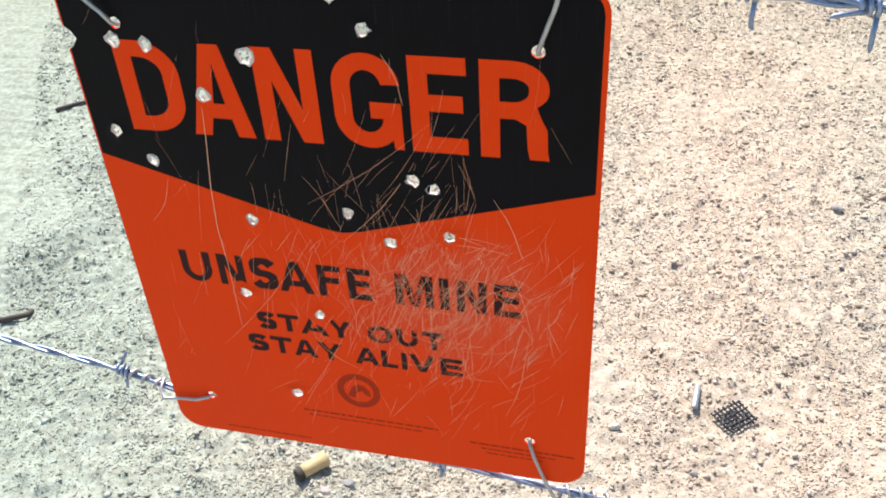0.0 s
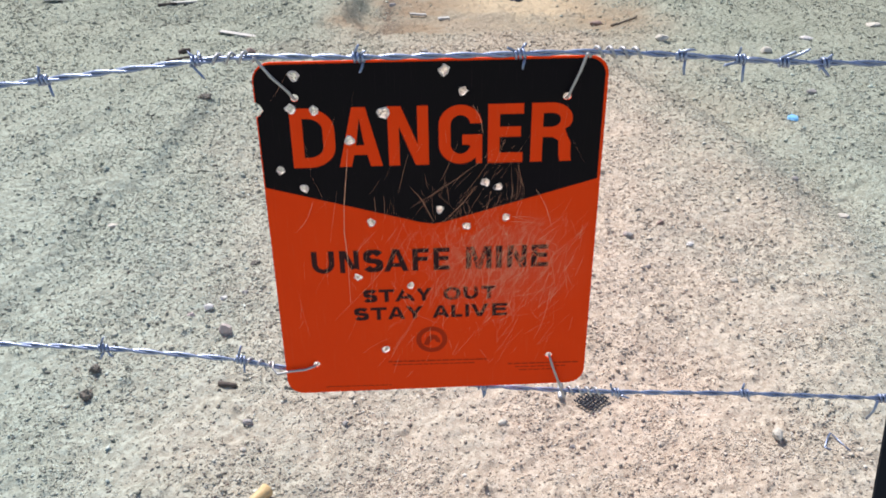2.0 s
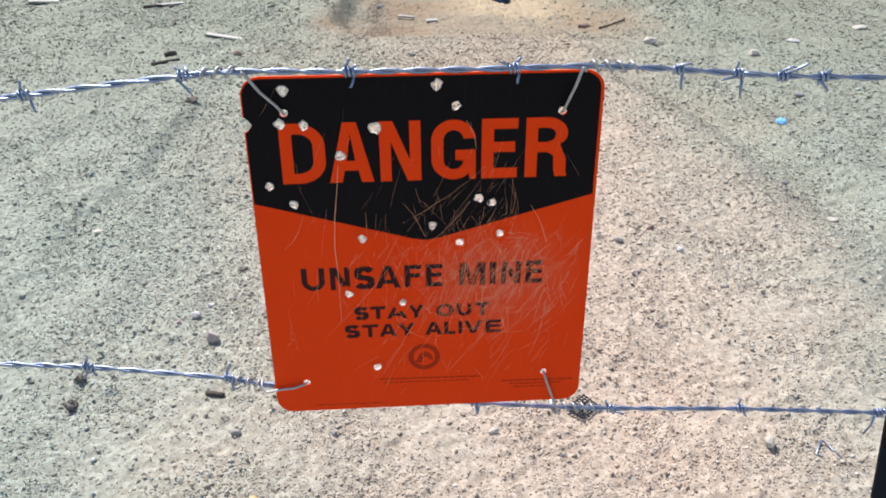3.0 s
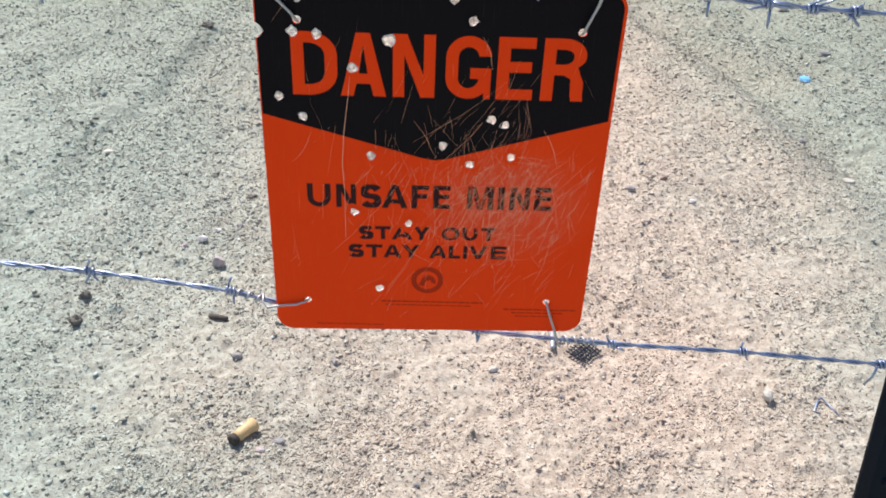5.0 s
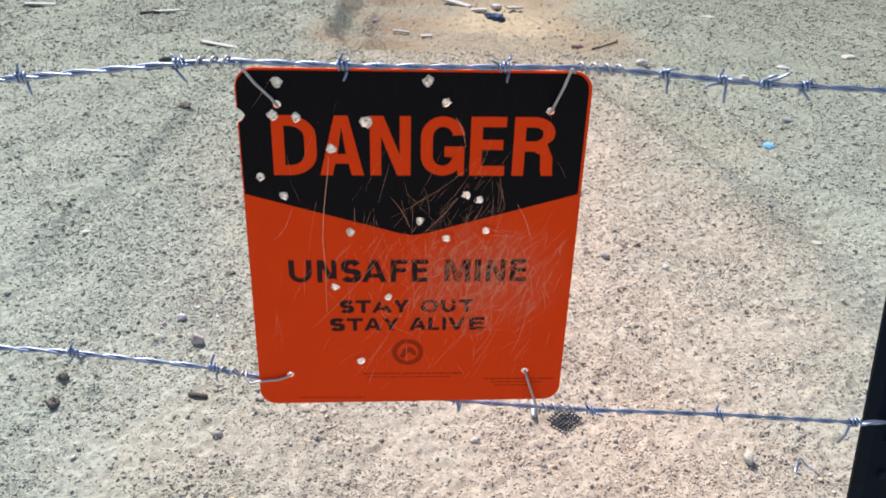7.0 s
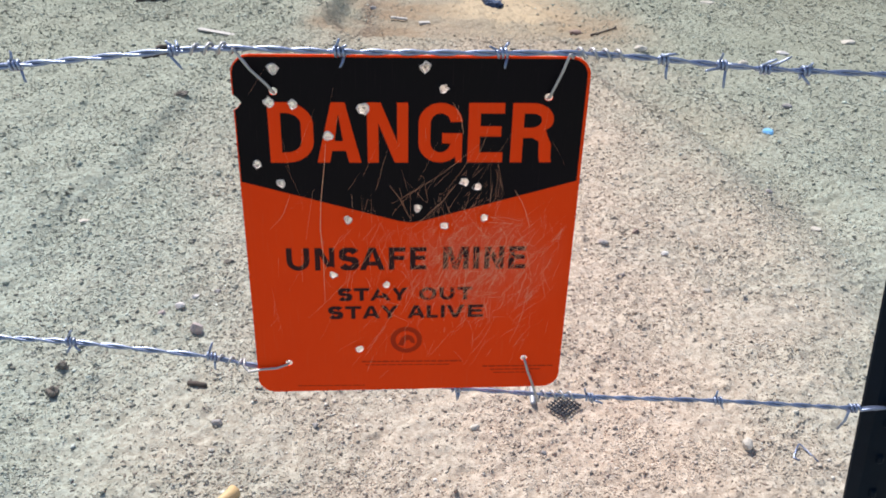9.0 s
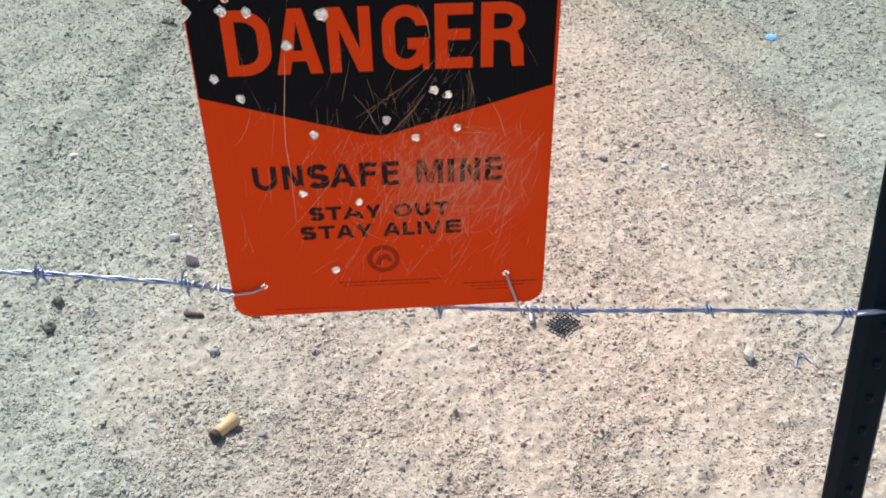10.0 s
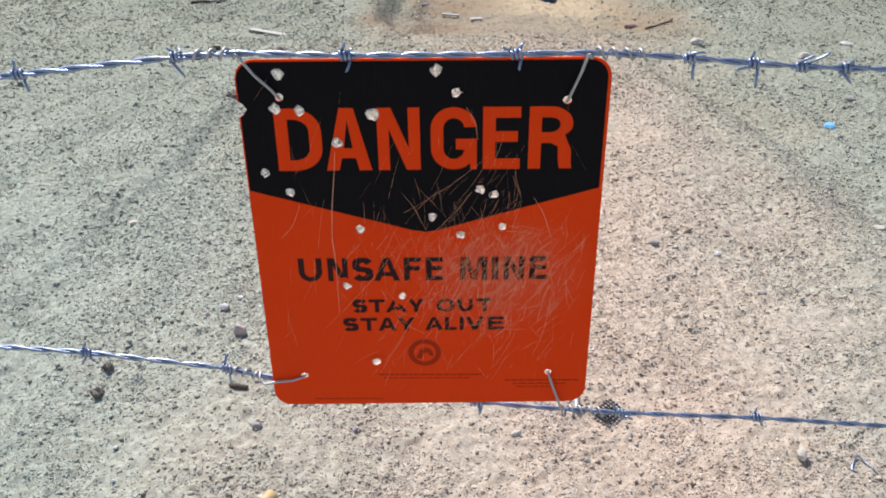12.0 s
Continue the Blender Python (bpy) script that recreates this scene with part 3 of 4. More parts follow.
    for i, (x, y) in enumerate(path):
        ax, ay = path[max(i - 1, 0)]
        cx, cy = path[min(i + 1, len(path) - 1)]
        d = math.hypot(cx - ax, cy - ay)
        tx, ty = (cx - ax) / d, (cy - ay) / d
        half = (b * abs(tx) + s * abs(ty)) / 2
        left.append((x - ty * half, y + tx * half))
        right.append((x + ty * half, y - tx * half))
    return [left + right[::-1]]


def letter_mesh(ch, x0, x1, z0, z1, s, b, y, thick=0.00012):
    """One printed capital filling its box on the sign's face."""
    cu = bpy.data.curves.new("letter", "CURVE")
    cu.dimensions, cu.fill_mode, cu.extrude = "2D", "BOTH", 0.001
    for pts in glyph(ch, x1 - x0, z1 - z0, s, b):
        sp = cu.splines.new("POLY")
        sp.points.add(len(pts) - 1)
        for p, (u, v) in zip(sp.points, pts):
            p.co = (u * 10, v * 10, 0, 1)
        sp.use_cyclic_u = True
    ob = new("letter", cu)
    dg = bpy.context.evaluated_depsgraph_get()
    me = bpy.data.meshes.new_from_object(ob.evaluated_get(dg))
    bpy.data.objects.remove(ob)
    bm = bmesh.new()
    bm.from_mesh(me)
    bmesh.ops.remove_doubles(bm, verts=bm.verts[:], dist=1e-5)
    for v in bm.verts:
        px, pz = skew(x0 + v.co.x / 10, z0 + v.co.y / 10, 0.0)
        v.co = Vector((px, y - (thick if v.co.z > 0 else -0.0003), pz))
    bmesh.ops.recalc_face_normals(bm, faces=bm.faces[:])
    return mesh_of(bm)


def stroke(bm, pts, width, y):
    """A flat hairline along points of x, z."""
    left, right = [], []
    for i, (x, z) in enumerate(pts):
        ax, az = pts[max(i - 1, 0)]
        bx, bz = pts[min(i + 1, len(pts) - 1)]
        d = math.hypot(bx - ax, bz - az) or 1
        w = width * (0.25 + 0.75 * math.sin(math.pi * (0.08 + 0.84 * i / (len(pts) - 1)))) / 2
        nx, nz = -(bz - az) / d * w, (bx - ax) / d * w
        left.append(bm.verts.new((x + nx, y, z + nz)))
        right.append(bm.verts.new((x - nx, y, z - nz)))
    for i in range(len(pts) - 1):
        bm.faces.new((left[i], left[i + 1], right[i + 1], right[i]))


def build_sign():
    sign = thing("warning_sign", (0, 0, 0), "scratched orange and black metal warning sign full of bullet holes", "sign")
    tool = cutter()
    face = -PLATE_T / 2
    bm = prism(bmesh.new(), [skew(*p) for p in rounded_rect(-SIGN_W / 2, SIGN_LOW, SIGN_W / 2, SIGN_TOP, 0.017)], face, -face)
    part_mesh("plate", cut(mesh_of(bm), tool), ORANGE, sign, "orange painted aluminium plate with rounded corners")
    edge, slim = 0.0028, 0.0011   # the orange border is broad beside the words and slim elsewhere
    top = [p for p in rounded_rect(-SIGN_W / 2 + slim, 0.7, SIGN_W / 2 - edge, SIGN_TOP - 0.0019, 0.0152) if p[1] > 0.9]
    outline = top + [(-SIGN_W / 2 + slim, 0.909), (-0.012, 0.8685), (0.0, 0.8665), (0.012, 0.8685), (SIGN_W / 2 - edge, 0.909)]
    bm = prism(bmesh.new(), [skew(*p) for p in outline], face - 0.00015, face + 0.0004)
    part_mesh("black_panel", cut(mesh_of(bm), tool), BLACK, sign, "black painted upper panel with a pointed lower edge")
    layer = face - 0.00015
    danger = "D -1240 -855 A -830 -442 N -386 -28 G 62 450 E 500 815 R 884 1250"
    unsafe = "U -1165 -950 N -900 -717 S -672 -488 A -480 -244 F -207 -50 E -7 148 M 308 552 I 594 653 N 704 889 E 936 1100"
    out = "S -695 -562 T -545 -396 A -390 -192 Y -183 -30 O 85 252 U 282 428 T 458 606"
    alive = "S -795 -655 T -634 -477 A -467 -296 Y -288 -118 A -28 143 L 160 271 I 300 338 V 355 531 E 567 716"
    for text, z0, z1, s, b, y, mat in ((danger, 0.9275, 0.9840, 0.0106, 0.0098, layer, ORANGE), (unsafe, 0.8155, 0.8400, 0.0053, 0.0046, face, INK),
                                       (out, 0.7805, 0.7950, 0.0040, 0.0032, face, INK), (alive, 0.7595, 0.7742, 0.0040, 0.0032, face, INK)):
        words = text.split()
        for ch, x0, x1 in zip(words[::3], words[1::3], words[2::3]):
            me = letter_mesh(ch, int(x0) / 10000, int(x1) / 10000, z0, z1, s, b, y)
            part_mesh("letter", cut(me, tool), mat, sign, "orange capital letter" if mat is ORANGE else "worn black capital letter")
    bpy.data.objects.remove(tool)
    # faded round emblem: a ring with a hill shape in it
    bm = bmesh.new()
    ring = 40
    vs = [[bm.verts.new((-0.004 + r * math.cos(a), face - 0.00012, 0.733 + r * math.sin(a))) for a in (2 * math.pi * k / ring for k in range(ring))] for r in (0.0158, 0.0108)]
    for k in range(ring):
        bm.faces.new((vs[0][k], vs[0][(k + 1) % ring], vs[1][(k + 1) % ring], vs[1][k]))
    bm.faces.new([bm.verts.new((-0.004 + x, face - 0.00012, 0.733 + z)) for x, z in ((-0.0085, -0.0060), (-0.0035, -0.0075), (-0.0010, -0.0015), (0.0025, 0.0005), (0.0045, -0.0030), (0.0085, -0.0045),
                                                                                   (0.0080, 0.0005), (0.0050, 0.0050), (0.0, 0.0062), (-0.0045, 0.0030))])
    part("emblem", bm, FADED_INK, sign, "faded dark round emblem")
    # rows of small print that cannot be read
    rnd = random.Random(8)
    for row, (x0, x1, z, h) in enumerate(((-0.049, 0.052, 0.7055, 0.0016), (-0.045, 0.040, 0.7015, 0.0012), (0.074, 0.147, 0.6985, 0.0015), (0.082, 0.135, 0.6945, 0.0012), (0.086, 0.125, 0.6905, 0.0011), (-0.115, -0.047, 0.6755, 0.0011))):
        bm = bmesh.new()
        x = x0
        while x < x1:
            w = rnd.uniform(0.003, 0.009)
            e = min(x + w, x1)
            bm.faces.new([bm.verts.new(p) for p in ((x, face - 0.0001, z), (e, face - 0.0001, z), (e, face - 0.0001, z + h), (x, face - 0.0001, z + h))])
            x += w + 0.0012
        part("small_print", bm, FADED_INK, sign, "faded line of small print")
    # torn metal round each bullet hole: a dented collar, a ragged lip and folded flaps
    for k, (x, z, r) in enumerate(HOLES):
        r = r / 1000
        inner = ragged(0, 0, r, k, 11, 0.27)
        n = len(inner)
        rnd = random.Random(700 + k)
        bm = bmesh.new()
        lip = [rnd.uniform(0.0003, 0.0014) for _ in range(n)]
        lean = [rnd.uniform(0.70, 0.97) for _ in range(n)]
        a = [bm.verts.new((p * q, face - d, w * q)) for (p, w), d, q in zip(inner, lip, lean)]
        b = [bm.verts.new((p * 1.08, face - 0.0004, w * 1.08)) for p, w in inner]
        c = [bm.verts.new((p * rnd.uniform(0.80, 0.98), 0.0012, w * 0.95)) for p, w in inner]
        for i in range(n):
            j = (i + 1) % n
            bm.faces.new((b[i], b[j], a[j], a[i]))
            bm.faces.new((a[i], a[j], c[j], c[i]))
        for i in rnd.sample(range(n), 3):
            j = (i + 1) % n
            tip = bm.verts.new(((inner[i][0] + inner[j][0]) * rnd.uniform(0.10, 0.30), 0.0010 + rnd.uniform(0, 0.0015), (inner[i][1] + inner[j][1]) * rnd.uniform(0.10, 0.30)))
            bm.faces.new((c[i], c[j], tip))
        ob = part("hole_rim", bm, ALUMINIUM, sign, "torn bare metal rim of a bullet hole")
        ob.location = (x, 0, z)
        bm = bmesh.new()
        rings = []
        for grow, rise in ((1.0, 0.0011), (1.25, 0.00085), (1.6, 0.0005), (2.0, 0.0003), (2.35, 0.00021)):
            rings.append([bm.verts.new((p * grow + 0.10 * r * (grow - 1), face - rise, w * grow - 0.16 * r * (grow - 1))) for p, w in inner])
        for low, high in zip(rings, rings[1:]):
            for i in range(n):
                j = (i + 1) % n
                bm.faces.new((low[i], low[j], high[j], high[i]))
        bmesh.ops.recalc_face_normals(bm, faces=bm.faces[:])
        on_black = z > 0.867 + abs(x) * 0.27 + 0.004
        if z < 1.0 and not (abs(x) < 0.13 and 0.925 < z < 0.99 and x < -0.03) and abs(z - 0.869 - abs(x) * 0.27) > 0.008:
            ob = part("dent", bm, BLACK if on_black else ORANGE, sign, "", True)
            ob.location = (x, 0, z)
        else:
            bm.free()
    # hairline scratches, thickest over the lower part of the panel's point
    bm = bmesh.new()
    rnd = random.Random(3)
    y = layer - 0.0003
    for k in range(760):
        if k < 640:
            x, z = rnd.gauss(0.055, 0.048), rnd.gauss(0.828, 0.050)
        else:
            x, z = rnd.uniform(-0.14, 0.14), rnd.uniform(0.69, 1.01)
        tilt = rnd.choice((rnd.gauss(58, 13), rnd.gauss(62, 12), rnd.gauss(60, 12), rnd.gauss(112, 12), rnd.gauss(88, 8)))
        long, bend = rnd.uniform(0.008, 0.06) * rnd.uniform(0.5, 1.2), rnd.gauss(0, 12)
        pts, ang = [], radians(tilt)
        for _ in range(8):
            pts.append((x, z))
            x, z, ang = x + long / 8 * math.cos(ang), z + long / 8 * math.sin(ang), ang + radians(bend / 8)
        if all(abs(p) < 0.148 and 0.676 < q < 1.02 for p, q in pts):
            if z < 0.875 or k % 3 == 0:
                stroke(bm, pts, rnd.uniform(0.00007, 0.00026) * (0.7 if z > 0.87 else 1.0), y)
    stroke(bm, [(-0.0755, 0.945), (-0.0775, 0.925), (-0.082, 0.89), (-0.084, 0.86), (-0.0825, 0.83), (-0.083, 0.78)], 0.0006, y)
    for x0, z0, x1, z1, w in ((0.036, 0.984, 0.046, 0.955, 0.0008), (-0.02, 0.885, 0.06, 0.945, 0.0004), (0.095, 0.90, 0.112, 0.86, 0.0008), (0.10, 0.86, 0.118, 0.80, 0.0006), (0.10, 0.73, 0.115, 0.80, 0.0006),
                              (-0.10, 0.76, -0.02, 0.86, 0.0005), (-0.06, 0.70, 0.0, 0.80, 0.0005), (-0.13, 0.86, -0.11, 0.895, 0.0006), (-0.02, 0.905, 0.0, 0.87, 0.0005), (0.0, 0.86, 0.05, 0.92, 0.0006)):
        mid = ((x0 + x1) / 2 + 0.003, (z0 + z1) / 2 - 0.002)
        stroke(bm, [(x0, z0), ((x0 + mid[0]) / 2 + 0.001, (z0 + mid[1]) / 2), mid, ((x1 + mid[0]) / 2, (z1 + mid[1]) / 2 - 0.001), (x1, z1)], w * 0.5, y)
    # a swirl of scuffs over the worn patch
    for k in range(42):
        r, a0 = abs(rnd.gauss(0.020, 0.012)) + 0.004, radians(rnd.uniform(0, 360))
        sweep, cx, cz = radians(rnd.uniform(20, 75)), rnd.gauss(0.060, 0.022), rnd.gauss(0.818, 0.020)
        pts = [(cx + r * 1.5 * math.cos(a0 + sweep * q / 8), cz + r * math.sin(a0 + sweep * q / 8)) for q in range(9)]
        if all(abs(p) < 0.147 for p, q in pts):
            stroke(bm, pts, rnd.uniform(0.00012, 0.00034), y)
    # brushed bundles of hairlines, the palest on the worn patch
    for k in range(46):
        x, z = rnd.gauss(0.066, 0.030), rnd.gauss(0.826, 0.030)
        ang, long = radians(rnd.choice((rnd.gauss(60, 8), rnd.gauss(64, 8), rnd.gauss(35, 10)))), rnd.uniform(0.010, 0.030)
        for q in range(5):
            ox, oz, cut_off = rnd.gauss(0, 0.0016), rnd.gauss(0, 0.0016), rnd.uniform(0.4, 1.0)
            pts = [(x + ox + long * cut_off * j / 4 * math.cos(ang), z + oz + long * cut_off * j / 4 * math.sin(ang)) for j in range(5)]
            if all(abs(p) < 0.147 and r < 0.872 for p, r in pts):
                stroke(bm, pts, rnd.uniform(0.00008, 0.00020), y)
    # broad rubs that have taken the ink off the middle lettering
    rub = bmesh.new()
    for k in range(95):
        x, z = (rnd.uniform(0.022, 0.112), rnd.uniform(0.808, 0.838)) if k < 65 else (rnd.uniform(0.0, 0.058), rnd.uniform(0.778, 0.794))
        ang, long = radians(rnd.choice((rnd.gauss(62, 12), rnd.gauss(25, 14), rnd.gauss(115, 12)))), rnd.uniform(0.004, 0.016)
        pts = [(x + long * q / 4 * math.cos(ang + 0.06 * q), z + long * q / 4 * math.sin(ang + 0.06 * q)) for q in range(5)]
        stroke(rub, pts, rnd.uniform(0.0004, 0.0011), layer - 0.0002)
    tagged(part("rubbed_paint", rub, ORANGE, sign, "orange streaks rubbed through the lettering"), kind="stuff")
    tagged(part("scratch_haze", bm, SCRATCH, sign, "pale hairline scratches"), kind="stuff")
    return sign


build_sign()


# ---------------------------------------------------------------- fence
UPPER = [(-3.2, 0.99), (-1.2, 0.982), (-0.6, 0.998), (-0.39, 1.010), (-0.325, 1.0165), (-0.196, 1.030), (-0.147, 1.033), (-0.06, 1.030), (0.076, 1.030), (0.132, 1.031), (0.188, 1.028), (0.30, 1.018), (0.375, 1.015), (0.46, 1.012), (1.2, 1.0), (3.2, 1.0)]
LOWER = [(-3.2, 0.795), (-1.2, 0.78), (-0.463, 0.739), (-0.337, 0.728), (-0.201, 0.708), (-0.161, 0.696), (0.049, 0.664), (0.135, 0.655), (0.194, 0.650), (0.333, 0.643), (0.487, 0.630), (1.2, 0.63), (3.2, 0.64)]
UPPER_Y, LOWER_Y = -0.0065, 0.0075
STRAND_R = 0.0014


def wire_z(profile, x):
    return float(np.interp(x, [p[0] for p in profile], [p[1] for p in profile]))


def coil(x0, z_at, y, turns, pitch, radius, start=0.0, step=14):
    """Points of wire wound round a fence wire, from x0 on."""
    out = []
    for k in range(int(turns * step) + 1):
        a = start + 2 * math.pi * k / step
        x = x0 + pitch * k / step
        out.append((x, y + radius * math.cos(a), z_at(x) + radius * math.sin(a)))
    return out


def barb_mesh(prongs, seed):
    """A barb: a wire wound on tightly, its ends and a second wire cut off to points."""
    rnd = random.Random(seed)
    bm = bmesh.new()
    a0 = math.atan2(prongs[0][2], prongs[0][1])
    turns, step, half = 2.6, 12, 0.0046
    count = int(turns * step)
    body = [Vector((-half + 2 * half * i / count, 0.0036 * math.cos(a0 + 2 * math.pi * i / step), 0.0036 * math.sin(a0 + 2 * math.pi * i / step))) for i in range(count + 1)]
    tube(bm, body, [0.00125 + 0.0002 * rnd.random() for _ in body], 6)
    for k, d in enumerate(prongs):
        d = Vector(d)
        out = Vector((0, d.y, d.z))
        out = out.normalized() if out.length > 1e-5 else Vector((0, -1, 0))
        root = out * 0.0030 + Vector((half * (-0.8, 0.8, 0.1, 0.4)[k], 0, 0))
        bow = Vector((rnd.uniform(-0.001, 0.001), rnd.uniform(-0.001, 0.001), rnd.uniform(-0.001, 0.001)))
        tube(bm, [root, root + d * 0.5 + bow, root + d * 0.88 + bow, root + d], [0.00125, 0.00125, 0.0011, 0.0004], 6)
    return bm


def build_wire(profile, y, barbs, label, seed):
    wire = thing("barbed_wire", (0, 0, 0), label, "barbed wire", "strands of the fence")
    xs = np.concatenate([np.arange(-3.2, -0.7, 0.02), np.arange(-0.7, 0.7, 0.004), np.arange(0.7, 3.21, 0.02)])
    smooth = np.array([np.mean([wire_z(profile, x + d) for d in (-0.02, -0.01, 0, 0.01, 0.02)]) for x in xs])
    for k in range(2):
        bm = bmesh.new()
        ang = 2 * math.pi * (xs + 0.006 * np.sin(xs * 23 + seed)) / 0.062 + math.pi * k + seed
        tube(bm, [(x, y + 0.00142 * math.cos(a), z + 0.00142 * math.sin(a)) for x, z, a in zip(xs, smooth, ang)], STRAND_R, 7)
        part("strand", bm, GALVANISED, wire, smooth=True)
    for k, (x, *prongs) in enumerate(barbs):
        prongs = [tuple(0.001 * c for c in d) for d in prongs]
        ob = part("barb", barb_mesh(prongs, seed * 31 + k), GALVANISED, wire, smooth=True)
        slope = math.degrees(math.atan2(wire_z(profile, x + 0.01) - wire_z(profile, x - 0.01), 0.02))
        ob.matrix_basis = pose(x, y, wire_z(profile, x), 0, -slope, 0)
    return wire


# each barb: its place along the wire, then its prongs in millimetres
build_wire(UPPER, UPPER_Y, [(-0.590, (2, -4, 11), (3, 8, -8)), (-0.457, (-3, 2, 11), (5, -6, -9)), (-0.325, (1, 2, 9), (3, -4, -11)), (-0.196, (10, -5, -12), (-4, 10, 3), (-6, 3, 5)),
                            (-0.060, (3, 1, 8), (-4, -4, -9), (6, -2, 4)), (0.076, (-8, -3, 5), (-2, -4, -9), (5, 3, 5)), (0.213, (14, -3, 4), (2, -3, -13)), (0.264, (0, -3, 9), (1, -4, -16), (-17, -6, -3), (15, -3, 2)),
                            (0.302, (11, -3, 7), (15, -3, 11), (-4, 8, -4)), (0.338, (8, -4, -8), (-5, 4, -7), (3, -2, 6)), (0.560, (2, -4, 11), (4, -3, -11))],
           "twisted galvanised barbed wire along the sign's top edge", 1)
build_wire(LOWER, LOWER_Y, [(-0.600, (2, -3, 11), (3, 6, -8)), (-0.468, (-3, 2, 10), (4, -6, -9)), (-0.337, (4, 1, 10), (7, -4, -3), (-4, -3, -9)), (-0.201, (2, 7, 9), (3, -4, -9), (-6, -2, 2)),
                            (0.049, (-12, -3, 1), (-2, -3, -10), (3, -3, -8)), (0.192, (-4, -3, 12), (10, -3, -2), (6, 3, -8)), (0.333, (2, 3, 8), (4, -2, -6)), (0.620, (2, -3, 11), (4, -3, -10))],
           "twisted galvanised barbed wire passing behind the sign's lower edge", 2)


def build_ties():
    """Four bits of soft wire that hold the sign to the fence wires."""
    up = lambda x: wire_z(UPPER, x)
    low = lambda x: wire_z(LOWER, x)
    r = 0.0013

    def tie(pts, label, radius=r):
        bm = tube(bmesh.new(), pts, radius, 7)
        ob = part("wire_tie", bm, TIE_WIRE, None, "", True)
        tagged(ob, label, "wire tie", "ties of the sign")

    hx, hz = TIE_HOLES[0]
    tie([(hx, 0.006, hz - 0.004), (hx, 0.0, hz - 0.001), (hx - 0.0005, -0.0035, hz + 0.001), (hx - 0.004, -0.005, hz + 0.007), (-0.135, -0.0075, 1.015), (-0.146, -0.010, up(-0.146) - 0.001)]
        + coil(-0.147, up, UPPER_Y, 3.2, -0.011, 0.0042, math.pi), "grey wire tie from the sign's upper corner wound on barbed wire")
    hx, hz = TIE_HOLES[1]
    tie([(hx, 0.006, hz - 0.004), (hx, 0.0, hz - 0.001), (hx + 0.0003, -0.0035, hz + 0.001), (hx + 0.003, -0.005, hz + 0.009), (0.128, -0.0075, 1.015), (0.132, -0.010, up(0.132) - 0.001)]
        + coil(0.133, up, UPPER_Y, 4.3, 0.0108, 0.0042, math.pi), "grey wire tie from the sign's upper corner wound on barbed wire")
    hx, hz = TIE_HOLES[2]
    tie([(hx, 0.006, hz + 0.004), (hx, 0.0, hz), (hx - 0.001, -0.003, hz), (hx - 0.012, -0.004, hz - 0.004), (-0.150, -0.004, 0.700), (-0.163, -0.003, 0.696), (-0.169, 0.003, 0.699), (-0.169, 0.010, 0.703)]
        + coil(-0.170, low, LOWER_Y, 2.6, -0.010, 0.004, 0.5), "bright wire tie looped round the sign's lower edge")
    hx, hz = TIE_HOLES[3]
    tie([(hx, 0.006, hz + 0.004), (hx, 0.0, hz), (hx + 0.0005, -0.003, hz), (hx + 0.004, -0.0042, hz - 0.012), (0.128, -0.0042, 0.674), (0.134, -0.001, 0.655), (0.1365, 0.004, 0.648)]
        + coil(0.138, low, LOWER_Y, 4.0, 0.0095, 0.0042, -1.2), "grey wire tie hooked under the sign's lower edge")


build_ties()


def build_post():
    """A steel fence post of T section, leaning a little, with a row of studs."""
    post = thing("fence_post", (0.602, 0.017, gz(0.602, 0.017) - 0.05), "dark green painted steel fence post with studs, leaning slightly", "fence post")
    post.matrix_basis = post.matrix_basis @ pose(0, 0, 0, 0, -6.0, 0) @ pose(0, 0, 0, 0, 0, -8)
    section = [(-0.0225, 0.013), (-0.0215, 0.009), (-0.0125, -0.0030), (-0.007, -0.0035), (0.007, -0.0035), (0.020, -0.002), (0.0245, 0.004), (0.019, 0.0045), (0.0035, 0.004), (0.0025, 0.034), (-0.0025, 0.034), (-0.0035, 0.004), (-0.016, 0.012)]
    bm = bmesh.new()
    low = [bm.verts.new((x, y, 0)) for x, y in section]
    high = [bm.verts.new((x, y, 1.42)) for x, y in section]
    bm.faces.new(low[::-1])
    bm.faces.new(high)
    for k in range(len(section)):
        j = (k + 1) % len(section)
        bm.faces.new((low[k], low[j], high[j], high[k]))
    bmesh.ops.recalc_face_normals(bm, faces=bm.faces[:])
    part("shaft", bm, POST_PAINT, post)
    for k in range(23):
        bm = bmesh.new()
        bmesh.ops.create_cube(bm, size=1)
        for v in bm.verts:
            taper = 0.6 if v.co.y < 0 else 1.0
            v.co = Vector((v.co.x * 0.010 * taper, v.co.y * 0.006, v.co.z * 0.016 * taper))
        bmesh.ops.bevel(bm, geom=bm.edges[:], offset=0.0015, segments=1, affect="EDGES")
        ob = part("stud", bm, POST_PAINT, post)
        ob.location = (0.003, -0.0045, 0.12 + k * 0.054)
    low = lambda x: wire_z(LOWER, x)
    pts = [(0.473, 0.004, 0.604), (0.478, 0.003, 0.616)] + coil(0.480, low, LOWER_Y, 3.0, 0.0042, 0.0040, math.pi, 10)
    pts += [(0.494, 0.003, 0.631), (0.510, 0.004, 0.6325), (0.540, 0.005, 0.632), (0.562, 0.010, 0.630), (0.566, 0.020, 0.629), (0.550, 0.030, 0.629)]
    ob = part("wire_clip", tube(bmesh.new(), pts, 0.0015, 6), GALVANISED, None, "", True)
    tagged(ob, "bent galvanised clip holding barbed wire to the post", "wire clip")


build_post()


